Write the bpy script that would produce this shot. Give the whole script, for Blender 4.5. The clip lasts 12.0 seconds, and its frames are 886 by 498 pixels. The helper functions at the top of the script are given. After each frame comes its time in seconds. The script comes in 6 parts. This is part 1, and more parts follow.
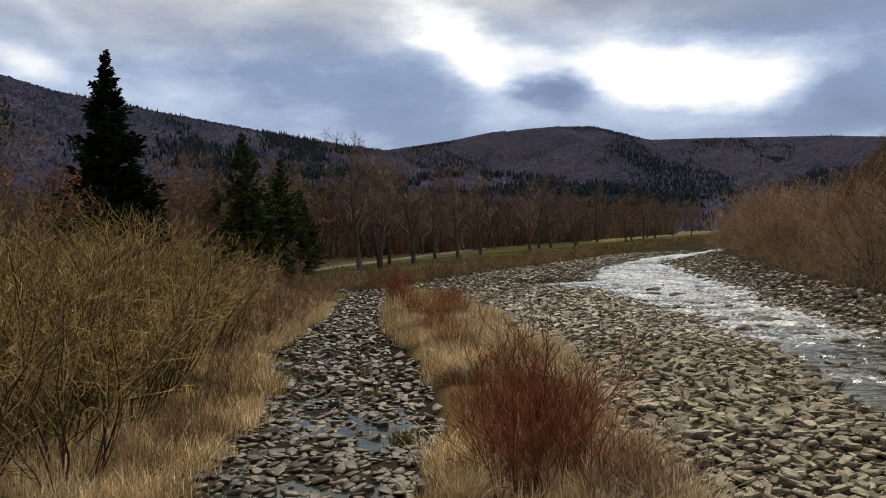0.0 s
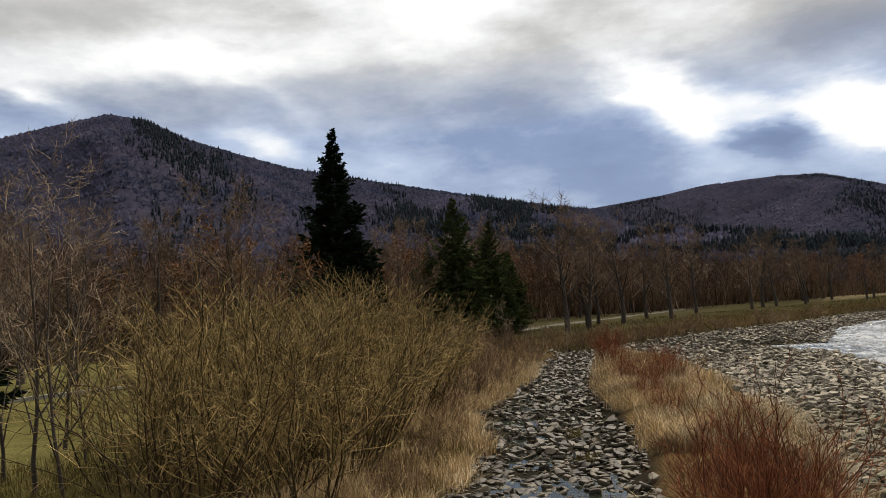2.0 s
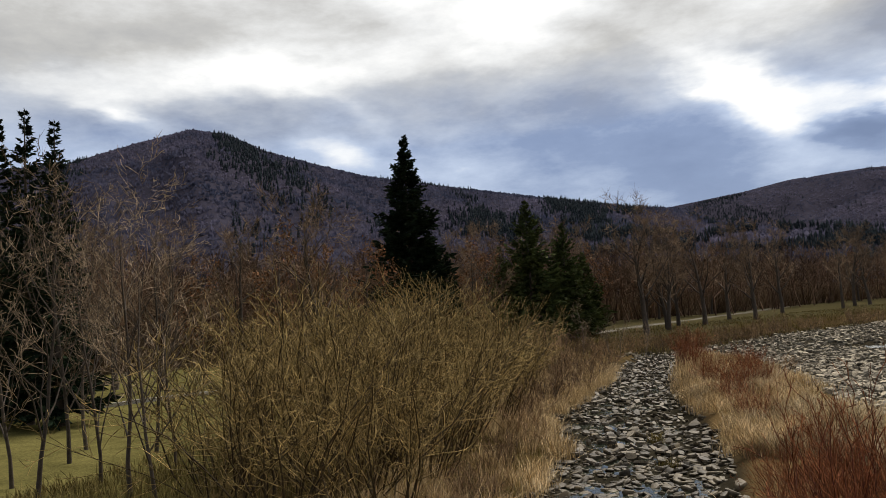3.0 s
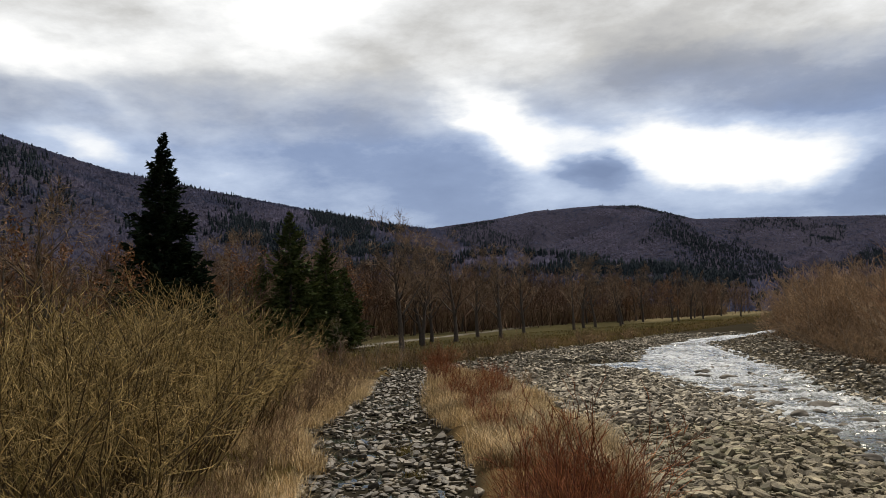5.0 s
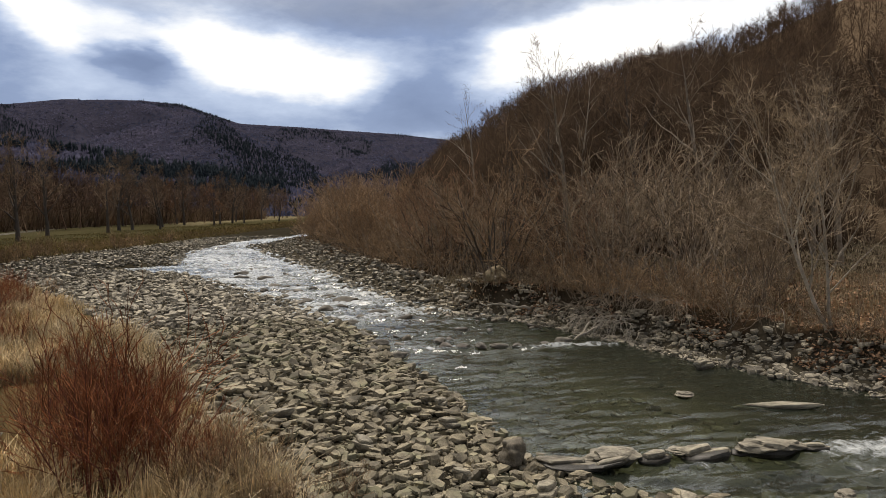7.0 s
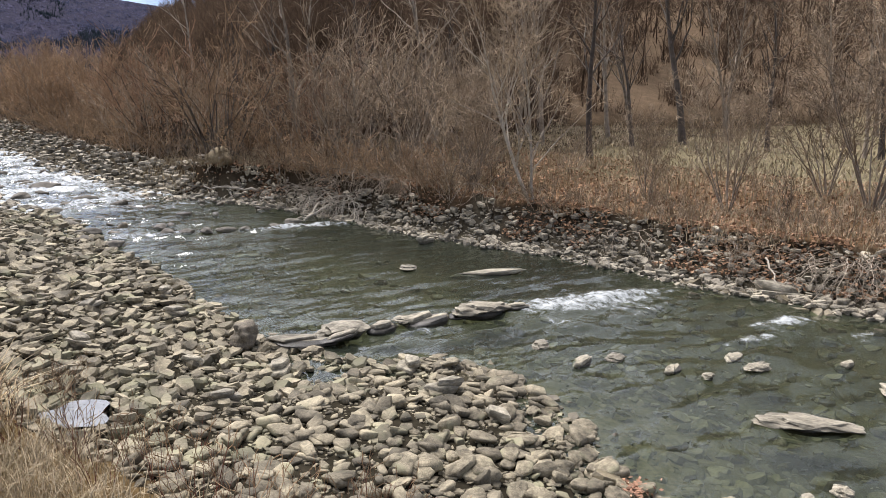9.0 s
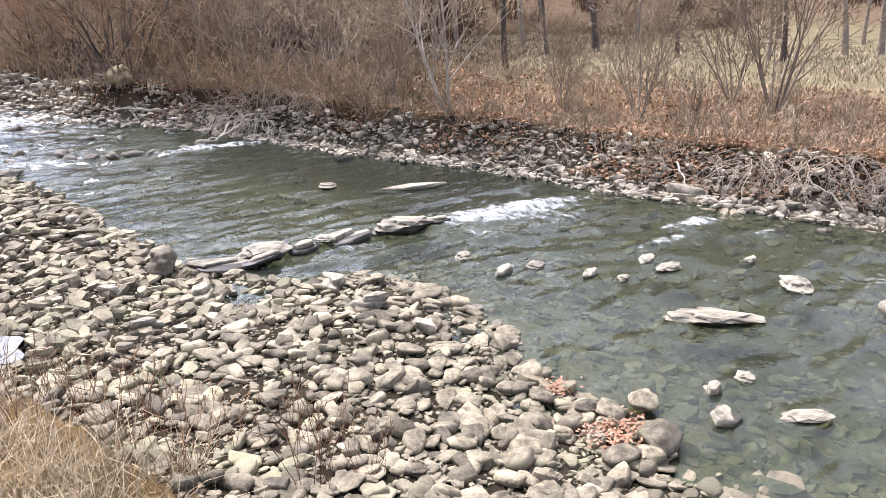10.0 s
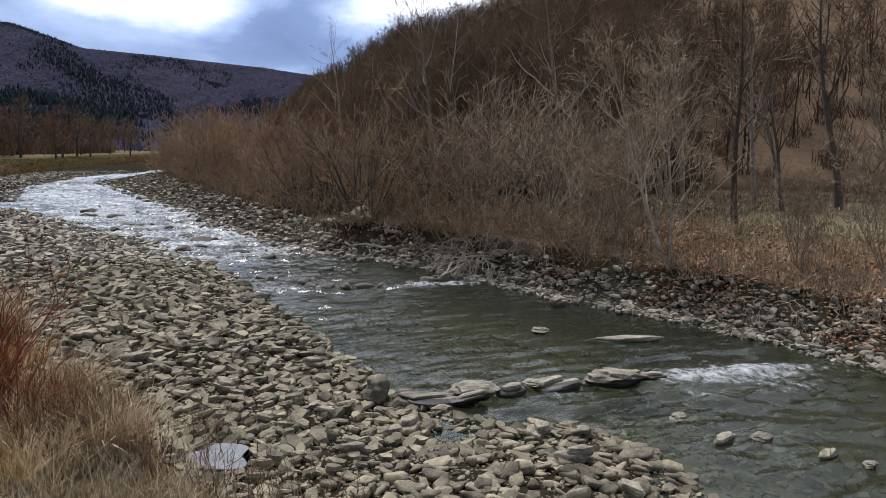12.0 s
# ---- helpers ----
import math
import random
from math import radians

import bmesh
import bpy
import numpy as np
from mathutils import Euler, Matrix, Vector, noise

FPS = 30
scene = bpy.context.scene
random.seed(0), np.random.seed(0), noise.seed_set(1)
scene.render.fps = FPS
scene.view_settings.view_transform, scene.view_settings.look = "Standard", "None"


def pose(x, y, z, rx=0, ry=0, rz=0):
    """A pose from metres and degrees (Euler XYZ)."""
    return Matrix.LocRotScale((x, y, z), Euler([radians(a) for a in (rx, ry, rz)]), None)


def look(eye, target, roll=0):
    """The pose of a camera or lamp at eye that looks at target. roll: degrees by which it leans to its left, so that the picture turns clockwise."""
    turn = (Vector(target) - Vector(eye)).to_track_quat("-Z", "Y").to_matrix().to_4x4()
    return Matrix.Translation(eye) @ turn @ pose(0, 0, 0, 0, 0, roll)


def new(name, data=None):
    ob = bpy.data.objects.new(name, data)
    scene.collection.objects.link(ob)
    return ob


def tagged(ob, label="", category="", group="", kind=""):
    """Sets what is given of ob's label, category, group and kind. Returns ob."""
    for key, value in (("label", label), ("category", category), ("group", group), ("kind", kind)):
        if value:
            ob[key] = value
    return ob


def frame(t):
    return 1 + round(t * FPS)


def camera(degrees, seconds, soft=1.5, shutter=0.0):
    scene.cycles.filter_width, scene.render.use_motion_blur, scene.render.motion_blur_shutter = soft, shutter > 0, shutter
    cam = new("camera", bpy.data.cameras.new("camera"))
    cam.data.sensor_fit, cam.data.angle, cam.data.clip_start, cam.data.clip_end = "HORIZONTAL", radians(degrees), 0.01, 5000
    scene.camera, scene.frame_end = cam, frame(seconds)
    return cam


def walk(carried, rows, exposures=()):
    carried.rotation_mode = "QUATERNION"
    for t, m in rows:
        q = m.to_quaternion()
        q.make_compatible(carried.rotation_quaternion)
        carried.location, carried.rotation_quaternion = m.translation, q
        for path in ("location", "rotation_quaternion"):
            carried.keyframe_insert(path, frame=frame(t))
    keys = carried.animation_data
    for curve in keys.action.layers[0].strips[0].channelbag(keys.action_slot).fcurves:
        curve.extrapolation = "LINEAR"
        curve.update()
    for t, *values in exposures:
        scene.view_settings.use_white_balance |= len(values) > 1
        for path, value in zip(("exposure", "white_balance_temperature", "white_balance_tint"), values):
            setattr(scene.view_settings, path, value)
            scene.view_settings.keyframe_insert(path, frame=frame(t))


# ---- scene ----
cam = camera(61.1, 12.0, soft=0.45)
EYE = 5.5
ROWS = [
    (0.0, 89.00, 2.50, -0.04),
    (0.5, 90.87, 2.33, 3.59),
    (1.0, 92.54, 2.02, 7.66),
    (1.5, 93.63, 2.50, 11.90),
    (2.0, 94.31, 3.00, 15.71),
    (2.5, 94.72, 3.32, 19.26),
    (2.7, 94.84, 3.62, 20.48),
    (3.1, 94.95, 3.77, 21.45),
    (3.5, 95.00, 3.44, 20.58),
    (3.9, 95.11, 2.95, 18.02),
    (4.3, 95.45, 2.62, 13.94),
    (4.5, 95.72, 2.54, 11.28),
    (5.0, 95.07, 1.95, 3.22),
    (5.5, 92.63, 1.48, -5.94),
    (6.0, 90.64, 1.28, -14.46),
    (6.5, 88.46, 1.12, -23.18),
    (7.0, 86.91, 0.71, -30.65),
    (7.2, 86.43, 0.61, -33.28),
    (7.6, 85.65, 0.08, -38.35),
    (8.0, 84.79, -0.74, -42.93),
    (8.4, 83.15, -1.32, -46.80),
    (8.8, 80.08, -1.12, -49.74),
    (9.0, 77.84, -0.70, -51.08),
    (9.5, 73.25, 0.18, -54.37),
    (10.0, 71.38, 0.17, -57.53),
    (10.5, 71.69, -0.20, -58.96),
    (11.0, 74.13, -0.68, -56.27),
    (11.5, 78.61, -0.12, -48.75),
    (12.0, 82.35, -0.71, -40.79),
]
EXPOSURES = [(0.0, 0.34, 6850, 12), (5.0, 0.34, 6850, 12), (6.0, 0.48, 6800, 12), (7.2, 0.36, 6800, 13), (8.8, 1.04, 6150, 15), (9.5, 1.68, 5900, 20), (10.5, 2.10, 5750, 22), (11.0, 2.13, 5700, 23), (11.5, 1.82, 5650, 25), (12.0, 0.50, 5850, 15)]
walk(cam, [(t, pose(0, 0, EYE, rx, ry, rz)) for t, rx, ry, rz in ROWS], EXPOSURES)

# ---- sky and sun ----
SUN_AZ, SUN_EL = 15.0, 58.0
# openings and dark banks of the cloud deck: azimuth, elevation, half widths, turn, weight
OPENINGS = [
    (2.4, 13.6, 5.6, 1.9, -46, 0.62), (16.0, 11.2, 7.5, 1.7, -8, 0.66), (20.0, 9.6, 4.5, 1.4, -15, 0.3), (25.5, 11.0, 6.0, 1.6, 10, 0.22),
    (-14, 21.5, 7, 3.2, 10, 0.27), (-36, 18.4, 13, 1.9, 3, 0.36), (-43, 15.4, 2.6, 0.8, -20, 0.42), (-28, 15.5, 4, 0.8, -30, 0.12),
    (-29, 12.4, 4, 1.2, -20, 0.28), (38, 11.2, 4.5, 1.8, 10, 0.72), (47, 12.5, 8, 1.9, 8, 0.72), (3.5, 20.5, 5, 3.0, -30, 0.22),
    # the last three lie out of view, added to brighten reflections in water
    (-30, 23.5, 26, 4.5, 0, 0.08), (46, 21.0, 16, 4.5, 0, 0.55), (27, 26.0, 14, 4.5, 0, 0.5), (-14, 28, 18, 5.0, 0, 0.4),
]
BANKS = [
    (9.2, 10.6, 3.4, 1.0, 3, -0.62), (-10, 12.0, 11, 3.6, -8, -0.3), (-36, 15.2, 8, 1.3, 0, -0.14), (-1, 8.0, 9, 2.0, 0, -0.16),
    (15, 17.4, 8, 2.2, -8, -0.26), (29, 10.0, 4, 3.0, 20, -0.35), (26, 14.5, 7, 1.8, 0, -0.25), (9, 13.8, 2.5, 1.2, -20, -0.18),
    (30, 6.6, 9, 1.6, 0, -0.28), (38, 15.2, 9, 1.5, 5, -0.22), (-27, 21.6, 5, 1.6, 0, -0.14), (-50, 13.5, 10, 2.0, 0, -0.1),
]


def tree_of(owner):
    owner.use_nodes = True
    tree = owner.node_tree
    tree.nodes.clear()
    return tree


class Nodes:
    """Short hand for building node trees."""

    def __init__(self, owner):
        self.tree = tree_of(owner)

    def add(self, kind, *inputs):
        node = self.tree.nodes.new(kind)
        for i, value in enumerate(inputs):
            self.put(node.inputs[i], value)
        return node

    def put(self, socket, value):
        if isinstance(value, bpy.types.NodeSocket):
            self.tree.links.new(value, socket)
        elif value is not None:
            socket.default_value = value

    def maths(self, operation, a, b=None, c=None, clamp=False):
        node = self.add("ShaderNodeMath", a, b, c)
        node.operation, node.use_clamp = operation, clamp
        return node.outputs[0]

    def attribute(self, name):
        node = self.add("ShaderNodeAttribute")
        node.attribute_name = name
        return node.outputs

    def mix(self, fac, a, b, blend="MIX"):
        node = self.tree.nodes.new("ShaderNodeMix")
        node.data_type, node.blend_type = "RGBA", blend
        self.put(node.inputs[0], fac)
        self.put(node.inputs[6], a)
        self.put(node.inputs[7], b)
        return node.outputs[2]

    def noise(self, vector, scale, detail=4.0, rough=0.55):
        node = self.tree.nodes.new("ShaderNodeTexNoise")
        self.put(node.inputs["Vector"], vector)
        node.inputs["Scale"].default_value = scale
        node.inputs["Detail"].default_value = detail
        node.inputs["Roughness"].default_value = rough
        return node.outputs["Fac"]

    def ramp(self, fac, stops):
        node = self.tree.nodes.new("ShaderNodeValToRGB")
        self.put(node.inputs[0], fac)
        ends = node.color_ramp.elements
        while len(ends) < len(stops):
            ends.new(0.5)
        for end, (place, colour) in zip(ends, stops):
            end.position, end.color = place, (*colour, 1)
        return node.outputs[0]


def make_sky():
    world = bpy.data.worlds.new("sky")
    scene.world = world
    n = Nodes(world)
    way = n.add("ShaderNodeTexCoord").outputs["Generated"]
    x, y, z = n.add("ShaderNodeSeparateXYZ", way).outputs
    az = n.maths("MULTIPLY", n.maths("ARCTAN2", x, y), 180 / math.pi)
    el = n.maths("MULTIPLY", n.maths("ARCSINE", z), 180 / math.pi)
    squash = n.add("ShaderNodeMapping")
    n.put(squash.inputs["Vector"], way)
    squash.inputs["Scale"].default_value = (1, 1, 2.6)
    soft = squash.outputs[0]
    warp = n.maths("SUBTRACT", n.noise(soft, 5.0, 5.0), 0.5)
    warp_b = n.maths("SUBTRACT", n.noise(soft, 7.3, 5.0), 0.5)
    az = n.maths("MULTIPLY_ADD", warp, 9.0, az)
    el = n.maths("MULTIPLY_ADD", warp_b, 4.0, el)
    total = n.maths("MULTIPLY_ADD", n.maths("SUBTRACT", n.noise(soft, 5.5, 7.0, 0.62), 0.5), 0.75, 0.50)
    # the unseen deck overhead is darkened to deepen the shadows
    total = n.maths("MULTIPLY_ADD", n.maths("DIVIDE", n.maths("SUBTRACT", el, 32.0), 20.0, clamp=True), -0.22, total)
    # and behind, an unseen dark bank is added to cut the fill light
    total = n.maths("MULTIPLY_ADD", n.maths("DIVIDE", n.maths("SUBTRACT", n.maths("ABSOLUTE", az), 75.0), 50.0, clamp=True), -0.26, total)
    for a, e, wide, tall, turn, weight in OPENINGS + BANKS:
        c, s = math.cos(radians(turn)), math.sin(radians(turn))
        da, de = n.maths("SUBTRACT", az, a), n.maths("SUBTRACT", el, e)
        u = n.maths("MULTIPLY_ADD", da, c / wide, n.maths("MULTIPLY", de, s / wide))
        v = n.maths("MULTIPLY_ADD", da, -s / tall, n.maths("MULTIPLY", de, c / tall))
        far = n.maths("MULTIPLY_ADD", u, u, n.maths("MULTIPLY", v, v))
        total = n.maths("MULTIPLY_ADD", n.maths("EXPONENT", n.maths("MULTIPLY", far, -1.0)), weight, total)
    blue = n.ramp(total, [(0.0, (0.13, 0.185, 0.32)), (0.3, (0.19, 0.26, 0.42)), (0.55, (0.40, 0.49, 0.65)),
                          (0.75, (0.72, 0.77, 0.82)), (1.0, (1.05, 1.05, 1.02))])
    grey = n.ramp(total, [(0.0, (0.20, 0.21, 0.22)), (0.3, (0.29, 0.30, 0.31)), (0.55, (0.46, 0.47, 0.46)),
                          (0.75, (0.70, 0.73, 0.74)), (1.0, (1.02, 1.05, 1.05))])
    cloud = n.mix(n.maths("DIVIDE", n.maths("SUBTRACT", el, 13.0), 6.0, clamp=True), blue, grey)
    air = n.add("ShaderNodeTexSky")
    air.sky_type, air.sun_disc, air.sun_elevation, air.sun_rotation = "NISHITA", False, radians(SUN_EL), radians(SUN_AZ)
    air = n.mix(1.0, air.outputs[0], (0.1, 0.1, 0.1, 1), "MULTIPLY")
    both = n.mix(0.92, air, cloud)
    back = n.add("ShaderNodeBackground", both, 1.0)
    n.add("ShaderNodeOutputWorld", back.outputs[0])


make_sky()
lamp = bpy.data.lights.new("sun", "SUN")
lamp.energy, lamp.angle, lamp.color = 3.2, radians(40), (1.0, 0.94, 0.84)
sun = new("sun", lamp)
a, e = radians(SUN_AZ), radians(SUN_EL)
sun.matrix_world = look((0, 0, 60), (-math.sin(a) * math.cos(e), -math.cos(a) * math.cos(e), 60 - math.sin(e)))

# ---- materials ----
def surface(name, low, high, scale=2.0, rough=0.85, bump=0.3, fine=25.0, pick="", spread=0.25, metal=0.0, stain=None, haze=0.0):
    """Two colours mixed by a coarse grain, darkened and lightened by a fine one; pick: "island" or "object" varies each piece."""
    m = bpy.data.materials.new(name)
    n = Nodes(m)
    where = n.add("ShaderNodeTexCoord").outputs["Object"]
    coarse = n.noise(where, scale, 5.0, 0.6)
    grain = n.noise(where, fine, 3.0, 0.6)
    colour = n.mix(n.ramp(coarse, [(0.35, (0, 0, 0)), (0.65, (1, 1, 1))]), (*low, 1), (*high, 1))
    colour = n.mix(0.6, colour, n.ramp(grain, [(0.3, (0.42, 0.42, 0.42) if bump > 0.7 else (0.55, 0.55, 0.55)), (0.7, (1.3, 1.3, 1.3) if bump > 0.7 else (1.25, 1.25, 1.25))]), "MULTIPLY")
    if stain:
        colour = n.mix(n.ramp(n.noise(where, scale * 0.37, 3.0), [(0.52, (0, 0, 0)), (0.66, (0.8, 0.8, 0.8))]), colour, (*stain, 1))
    if pick:
        chance = n.add("ShaderNodeObjectInfo").outputs["Random"] if pick == "object" else n.add("ShaderNodeNewGeometry").outputs["Random Per Island"]
        if pick == "both":
            chance = n.maths("MULTIPLY_ADD", n.add("ShaderNodeObjectInfo").outputs["Random"], 0.5, n.maths("MULTIPLY", chance, 0.5))
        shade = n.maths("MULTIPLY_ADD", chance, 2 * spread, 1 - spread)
        colour = n.mix(1.0, colour, n.add("ShaderNodeCombineXYZ", shade, shade, n.maths("MULTIPLY", shade, n.maths("MULTIPLY_ADD", shade, -0.05, 1.05))).outputs[0], "MULTIPLY")
    skin = n.add("ShaderNodeBsdfPrincipled")
    n.put(skin.inputs["Base Color"], colour)
    n.put(skin.inputs["Roughness"], n.maths("MULTIPLY_ADD", grain, 0.2, rough - 0.1))
    skin.inputs["Metallic"].default_value = metal
    skin.inputs["Specular IOR Level"].default_value = 0.3 if bump else 0.04
    if bump:
        relief = n.add("ShaderNodeBump")
        relief.inputs["Strength"].default_value = bump
        relief.inputs["Distance"].default_value = 0.02
        n.put(relief.inputs["Height"], grain)
        n.put(skin.inputs["Normal"], relief.outputs[0])
    out = skin.outputs[0]
    if haze:
        # light sifts through a mass of fine twigs
        glow = n.add("ShaderNodeBsdfTranslucent")
        n.put(glow.inputs["Color"], colour)
        out = n.add("ShaderNodeMixShader", haze, out, glow.outputs[0]).outputs[0]
    n.add("ShaderNodeOutputMaterial", out)
    return m


def ground_surface():
    m = bpy.data.materials.new("earth")
    n = Nodes(m)
    where = n.add("ShaderNodeTexCoord").outputs["Object"]
    zone = n.attribute("zone")["Color"]
    fine = n.noise(where, 9.0, 6.0, 0.65)
    mid = n.noise(where, 0.9, 5.0, 0.6)
    wide = n.noise(where, 0.05, 5.0, 0.6)
    colour = n.mix(0.8, zone, n.ramp(fine, [(0.3, (0.5, 0.5, 0.5)), (0.7, (1.35, 1.33, 1.28))]), "MULTIPLY")
    colour = n.mix(0.8, colour, n.ramp(mid, [(0.3, (0.65, 0.66, 0.62)), (0.7, (1.25, 1.22, 1.2))]), "MULTIPLY")
    colour = n.mix(0.6, colour, n.ramp(wide, [(0.35, (0.75, 0.75, 0.75)), (0.65, (1.2, 1.2, 1.2))]), "MULTIPLY")
    skin = n.add("ShaderNodeBsdfPrincipled")
    n.put(skin.inputs["Base Color"], colour)
    skin.inputs["Roughness"].default_value = 0.95
    skin.inputs["Specular IOR Level"].default_value = 0.0
    relief = n.add("ShaderNodeBump")
    relief.inputs["Strength"].default_value = 0.7
    relief.inputs["Distance"].default_value = 0.06
    n.put(relief.inputs["Height"], fine)
    n.put(skin.inputs["Normal"], relief.outputs[0])
    n.add("ShaderNodeOutputMaterial", skin.outputs[0])
    return m


def water_surface(name, murk=0.3, ripple=1.0):
    m = bpy.data.materials.new(name)
    n = Nodes(m)
    where = n.add("ShaderNodeTexCoord").outputs["Object"]
    along = n.add("ShaderNodeMapping")
    n.put(along.inputs["Vector"], where)
    along.inputs["Scale"].default_value = (0.55, 1.25, 1.0)
    along.inputs["Rotation"].default_value = (0, 0, radians(-14))
    small = n.noise(along.outputs[0], 4.0, 2.0, 0.5)
    large = n.noise(along.outputs[0], 1.1, 3.0, 0.5)
    relief = n.add("ShaderNodeBump")
    relief.inputs["Strength"].default_value = 1.0 * ripple
    relief.inputs["Distance"].default_value = 0.06
    n.put(relief.inputs["Height"], n.maths("MULTIPLY_ADD", large, 1.2, n.maths("MULTIPLY", small, 0.5)))
    clear = n.add("ShaderNodeBsdfTransparent", (0.68, 0.76, 0.63, 1)).outputs[0]
    silt = n.add("ShaderNodeBsdfDiffuse", (0.050, 0.061, 0.046, 1)).outputs[0]
    body = n.add("ShaderNodeMixShader", murk, clear, silt).outputs[0]
    gloss = n.add("ShaderNodeBsdfGlossy", (1, 1, 1, 1), 0.09)
    n.put(gloss.inputs["Normal"], relief.outputs[0])
    rim = n.add("ShaderNodeFresnel", 1.333)
    n.put(rim.inputs["Normal"], relief.outputs[0])
    wet = n.add("ShaderNodeMixShader", rim.outputs[0], body, gloss.outputs[0]).outputs[0]
    foam = n.attribute("foam")["Fac"]
    torn = n.add("ShaderNodeMapping")
    n.put(torn.inputs["Vector"], where)
    torn.inputs["Scale"].default_value = (1.25, 0.9, 1.0)
    torn.inputs["Rotation"].default_value = (0, 0, radians(20))
    lace = n.maths("MULTIPLY_ADD", n.noise(torn.outputs[0], 3.8, 6.0, 0.70), 2.6, -0.8)
    froth = n.maths("MULTIPLY", n.maths("SUBTRACT", n.maths("ADD", foam, n.maths("MULTIPLY", lace, 0.75)), 0.70), 1.25, clamp=True)
    white = n.add("ShaderNodeBsdfDiffuse", (0.58, 0.61, 0.62, 1)).outputs[0]
    out = n.add("ShaderNodeMixShader", froth, wet, white).outputs[0]
    n.add("ShaderNodeOutputMaterial", out)
    return m


EARTH = ground_surface()
WATER = water_surface("river_water", 0.26, 0.6)
PUDDLE = water_surface("still_water", 0.35, 0.12)
# puddle surface with the sky's reflection put into its pale colour
SKY_SHEEN = surface("sky_sheen", (0.13, 0.136, 0.146), (0.235, 0.243, 0.256), 2.2, 0.3, 0.15, 14)
STONE = surface("river_stone", (0.095, 0.081, 0.056), (0.31, 0.268, 0.188), 3.0, 0.85, 0.9, 26, "island", 0.48, stain=(0.2, 0.19, 0.12))
STONE_ONE = surface("river_stone_single", (0.095, 0.081, 0.056), (0.31, 0.268, 0.188), 3.0, 0.85, 0.9, 26, "object", 0.45, stain=(0.2, 0.19, 0.12))
WET_STONE = surface("wet_stone", (0.042, 0.034, 0.023), (0.128, 0.106, 0.073), 3.0, 0.5, 0.4, 30, "island", 0.6)
BED_STONE = surface("bed_stone", (0.085, 0.07, 0.042), (0.20, 0.168, 0.11), 3.0, 0.6, 0.4, 20, "island", 0.38)
DARK_STONE = surface("dark_stone", (0.085, 0.075, 0.06), (0.17, 0.152, 0.125), 3.0, 0.8, 0.4, 30, "object", 0.2)
BOULDER_STONE = surface("boulder_stone", (0.10, 0.086, 0.065), (0.20, 0.172, 0.13), 3.0, 0.85, 0.8, 18)
PALE_STONE = surface("shore_stone", (0.13, 0.115, 0.087), (0.40, 0.355, 0.275), 3.0, 0.85, 0.9, 26, "island", 0.5)
WET_ROCK = surface("wet_rock", (0.022, 0.020, 0.016), (0.062, 0.055, 0.043), 3.0, 0.45, 0.6, 20, "object", 0.25)
SLAB_STONE = surface("slab_stone", (0.13, 0.115, 0.085), (0.40, 0.36, 0.275), 3.4, 0.75, 0.9, 16, "object", 0.25, stain=(0.075, 0.066, 0.05))
# stem colour darkened for the shade low inside the thicket
WILLOW_STEM = surface("willow_stem", (0.045, 0.033, 0.017), (0.10, 0.07, 0.034), 3.0, 0.8, 0.2, 30, "object", 0.2)
WILLOW_TWIG = surface("willow_twig", (0.09, 0.066, 0.028), (0.50, 0.375, 0.165), 2.2, 0.7, 0.0, 9, "island", 0.7)
RUST_STEM = surface("rust_stem", (0.085, 0.025, 0.016), (0.18, 0.05, 0.03), 3.0, 0.6, 0.1, 30, "island", 0.3)
RUST_TWIG = surface("rust_twig", (0.13, 0.048, 0.024), (0.40, 0.168, 0.083), 2.0, 0.6, 0.0, 9, "island", 0.55)
BROWN_TWIG = surface("brown_twig", (0.18, 0.118, 0.07), (0.40, 0.28, 0.175), 0.8, 0.8, 0.0, 9, "both", 0.8)
BARK = surface("bark", (0.18, 0.147, 0.112), (0.33, 0.275, 0.213), 4.0, 0.9, 0.5, 25, "object", 0.25)
DARK_BARK = surface("dark_bark", (0.06, 0.05, 0.04), (0.11, 0.09, 0.075), 4.0, 0.9, 0.5, 25, "object", 0.25)
RUSSET_TWIG = surface("russet_twig", (0.18, 0.105, 0.065), (0.40, 0.25, 0.16), 0.8, 0.8, 0.0, 9, "both", 0.7)
BEND_TWIG = surface("bend_twig", (0.235, 0.15, 0.088), (0.44, 0.305, 0.19), 0.8, 0.8, 0.0, 9, "both", 0.5)
PALE_BARK = surface("pale_bark", (0.31, 0.265, 0.205), (0.50, 0.435, 0.35), 3.0, 0.8, 0.3, 20, "object", 0.15, stain=(0.12, 0.11, 0.10))
TWIG = surface("grey_twig", (0.16, 0.12, 0.082), (0.40, 0.315, 0.225), 0.8, 0.85, 0.0, 9, "both", 0.8)
ASH_TWIG = surface("ash_twig", (0.20, 0.168, 0.13), (0.42, 0.36, 0.29), 0.8, 0.85, 0.0, 9, "both", 0.45)
PARK_TWIG = surface("park_twig", (0.13, 0.094, 0.064), (0.31, 0.222, 0.15), 0.6, 0.85, 0.0, 9, "both", 0.5)
OAK_LEAF = surface("withered_leaf", (0.17, 0.085, 0.042), (0.27, 0.14, 0.07), 0.8, 0.8, 0.0, 9, "island", 0.4)
NEEDLE = surface("needles", (0.012, 0.023, 0.015), (0.031, 0.049, 0.026), 1.0, 0.7, 0.0, 9, "island", 0.4)
OLIVE_NEEDLE = surface("olive_needles", (0.055, 0.078, 0.028), (0.115, 0.14, 0.052), 1.0, 0.7, 0.0, 9, "island", 0.4)
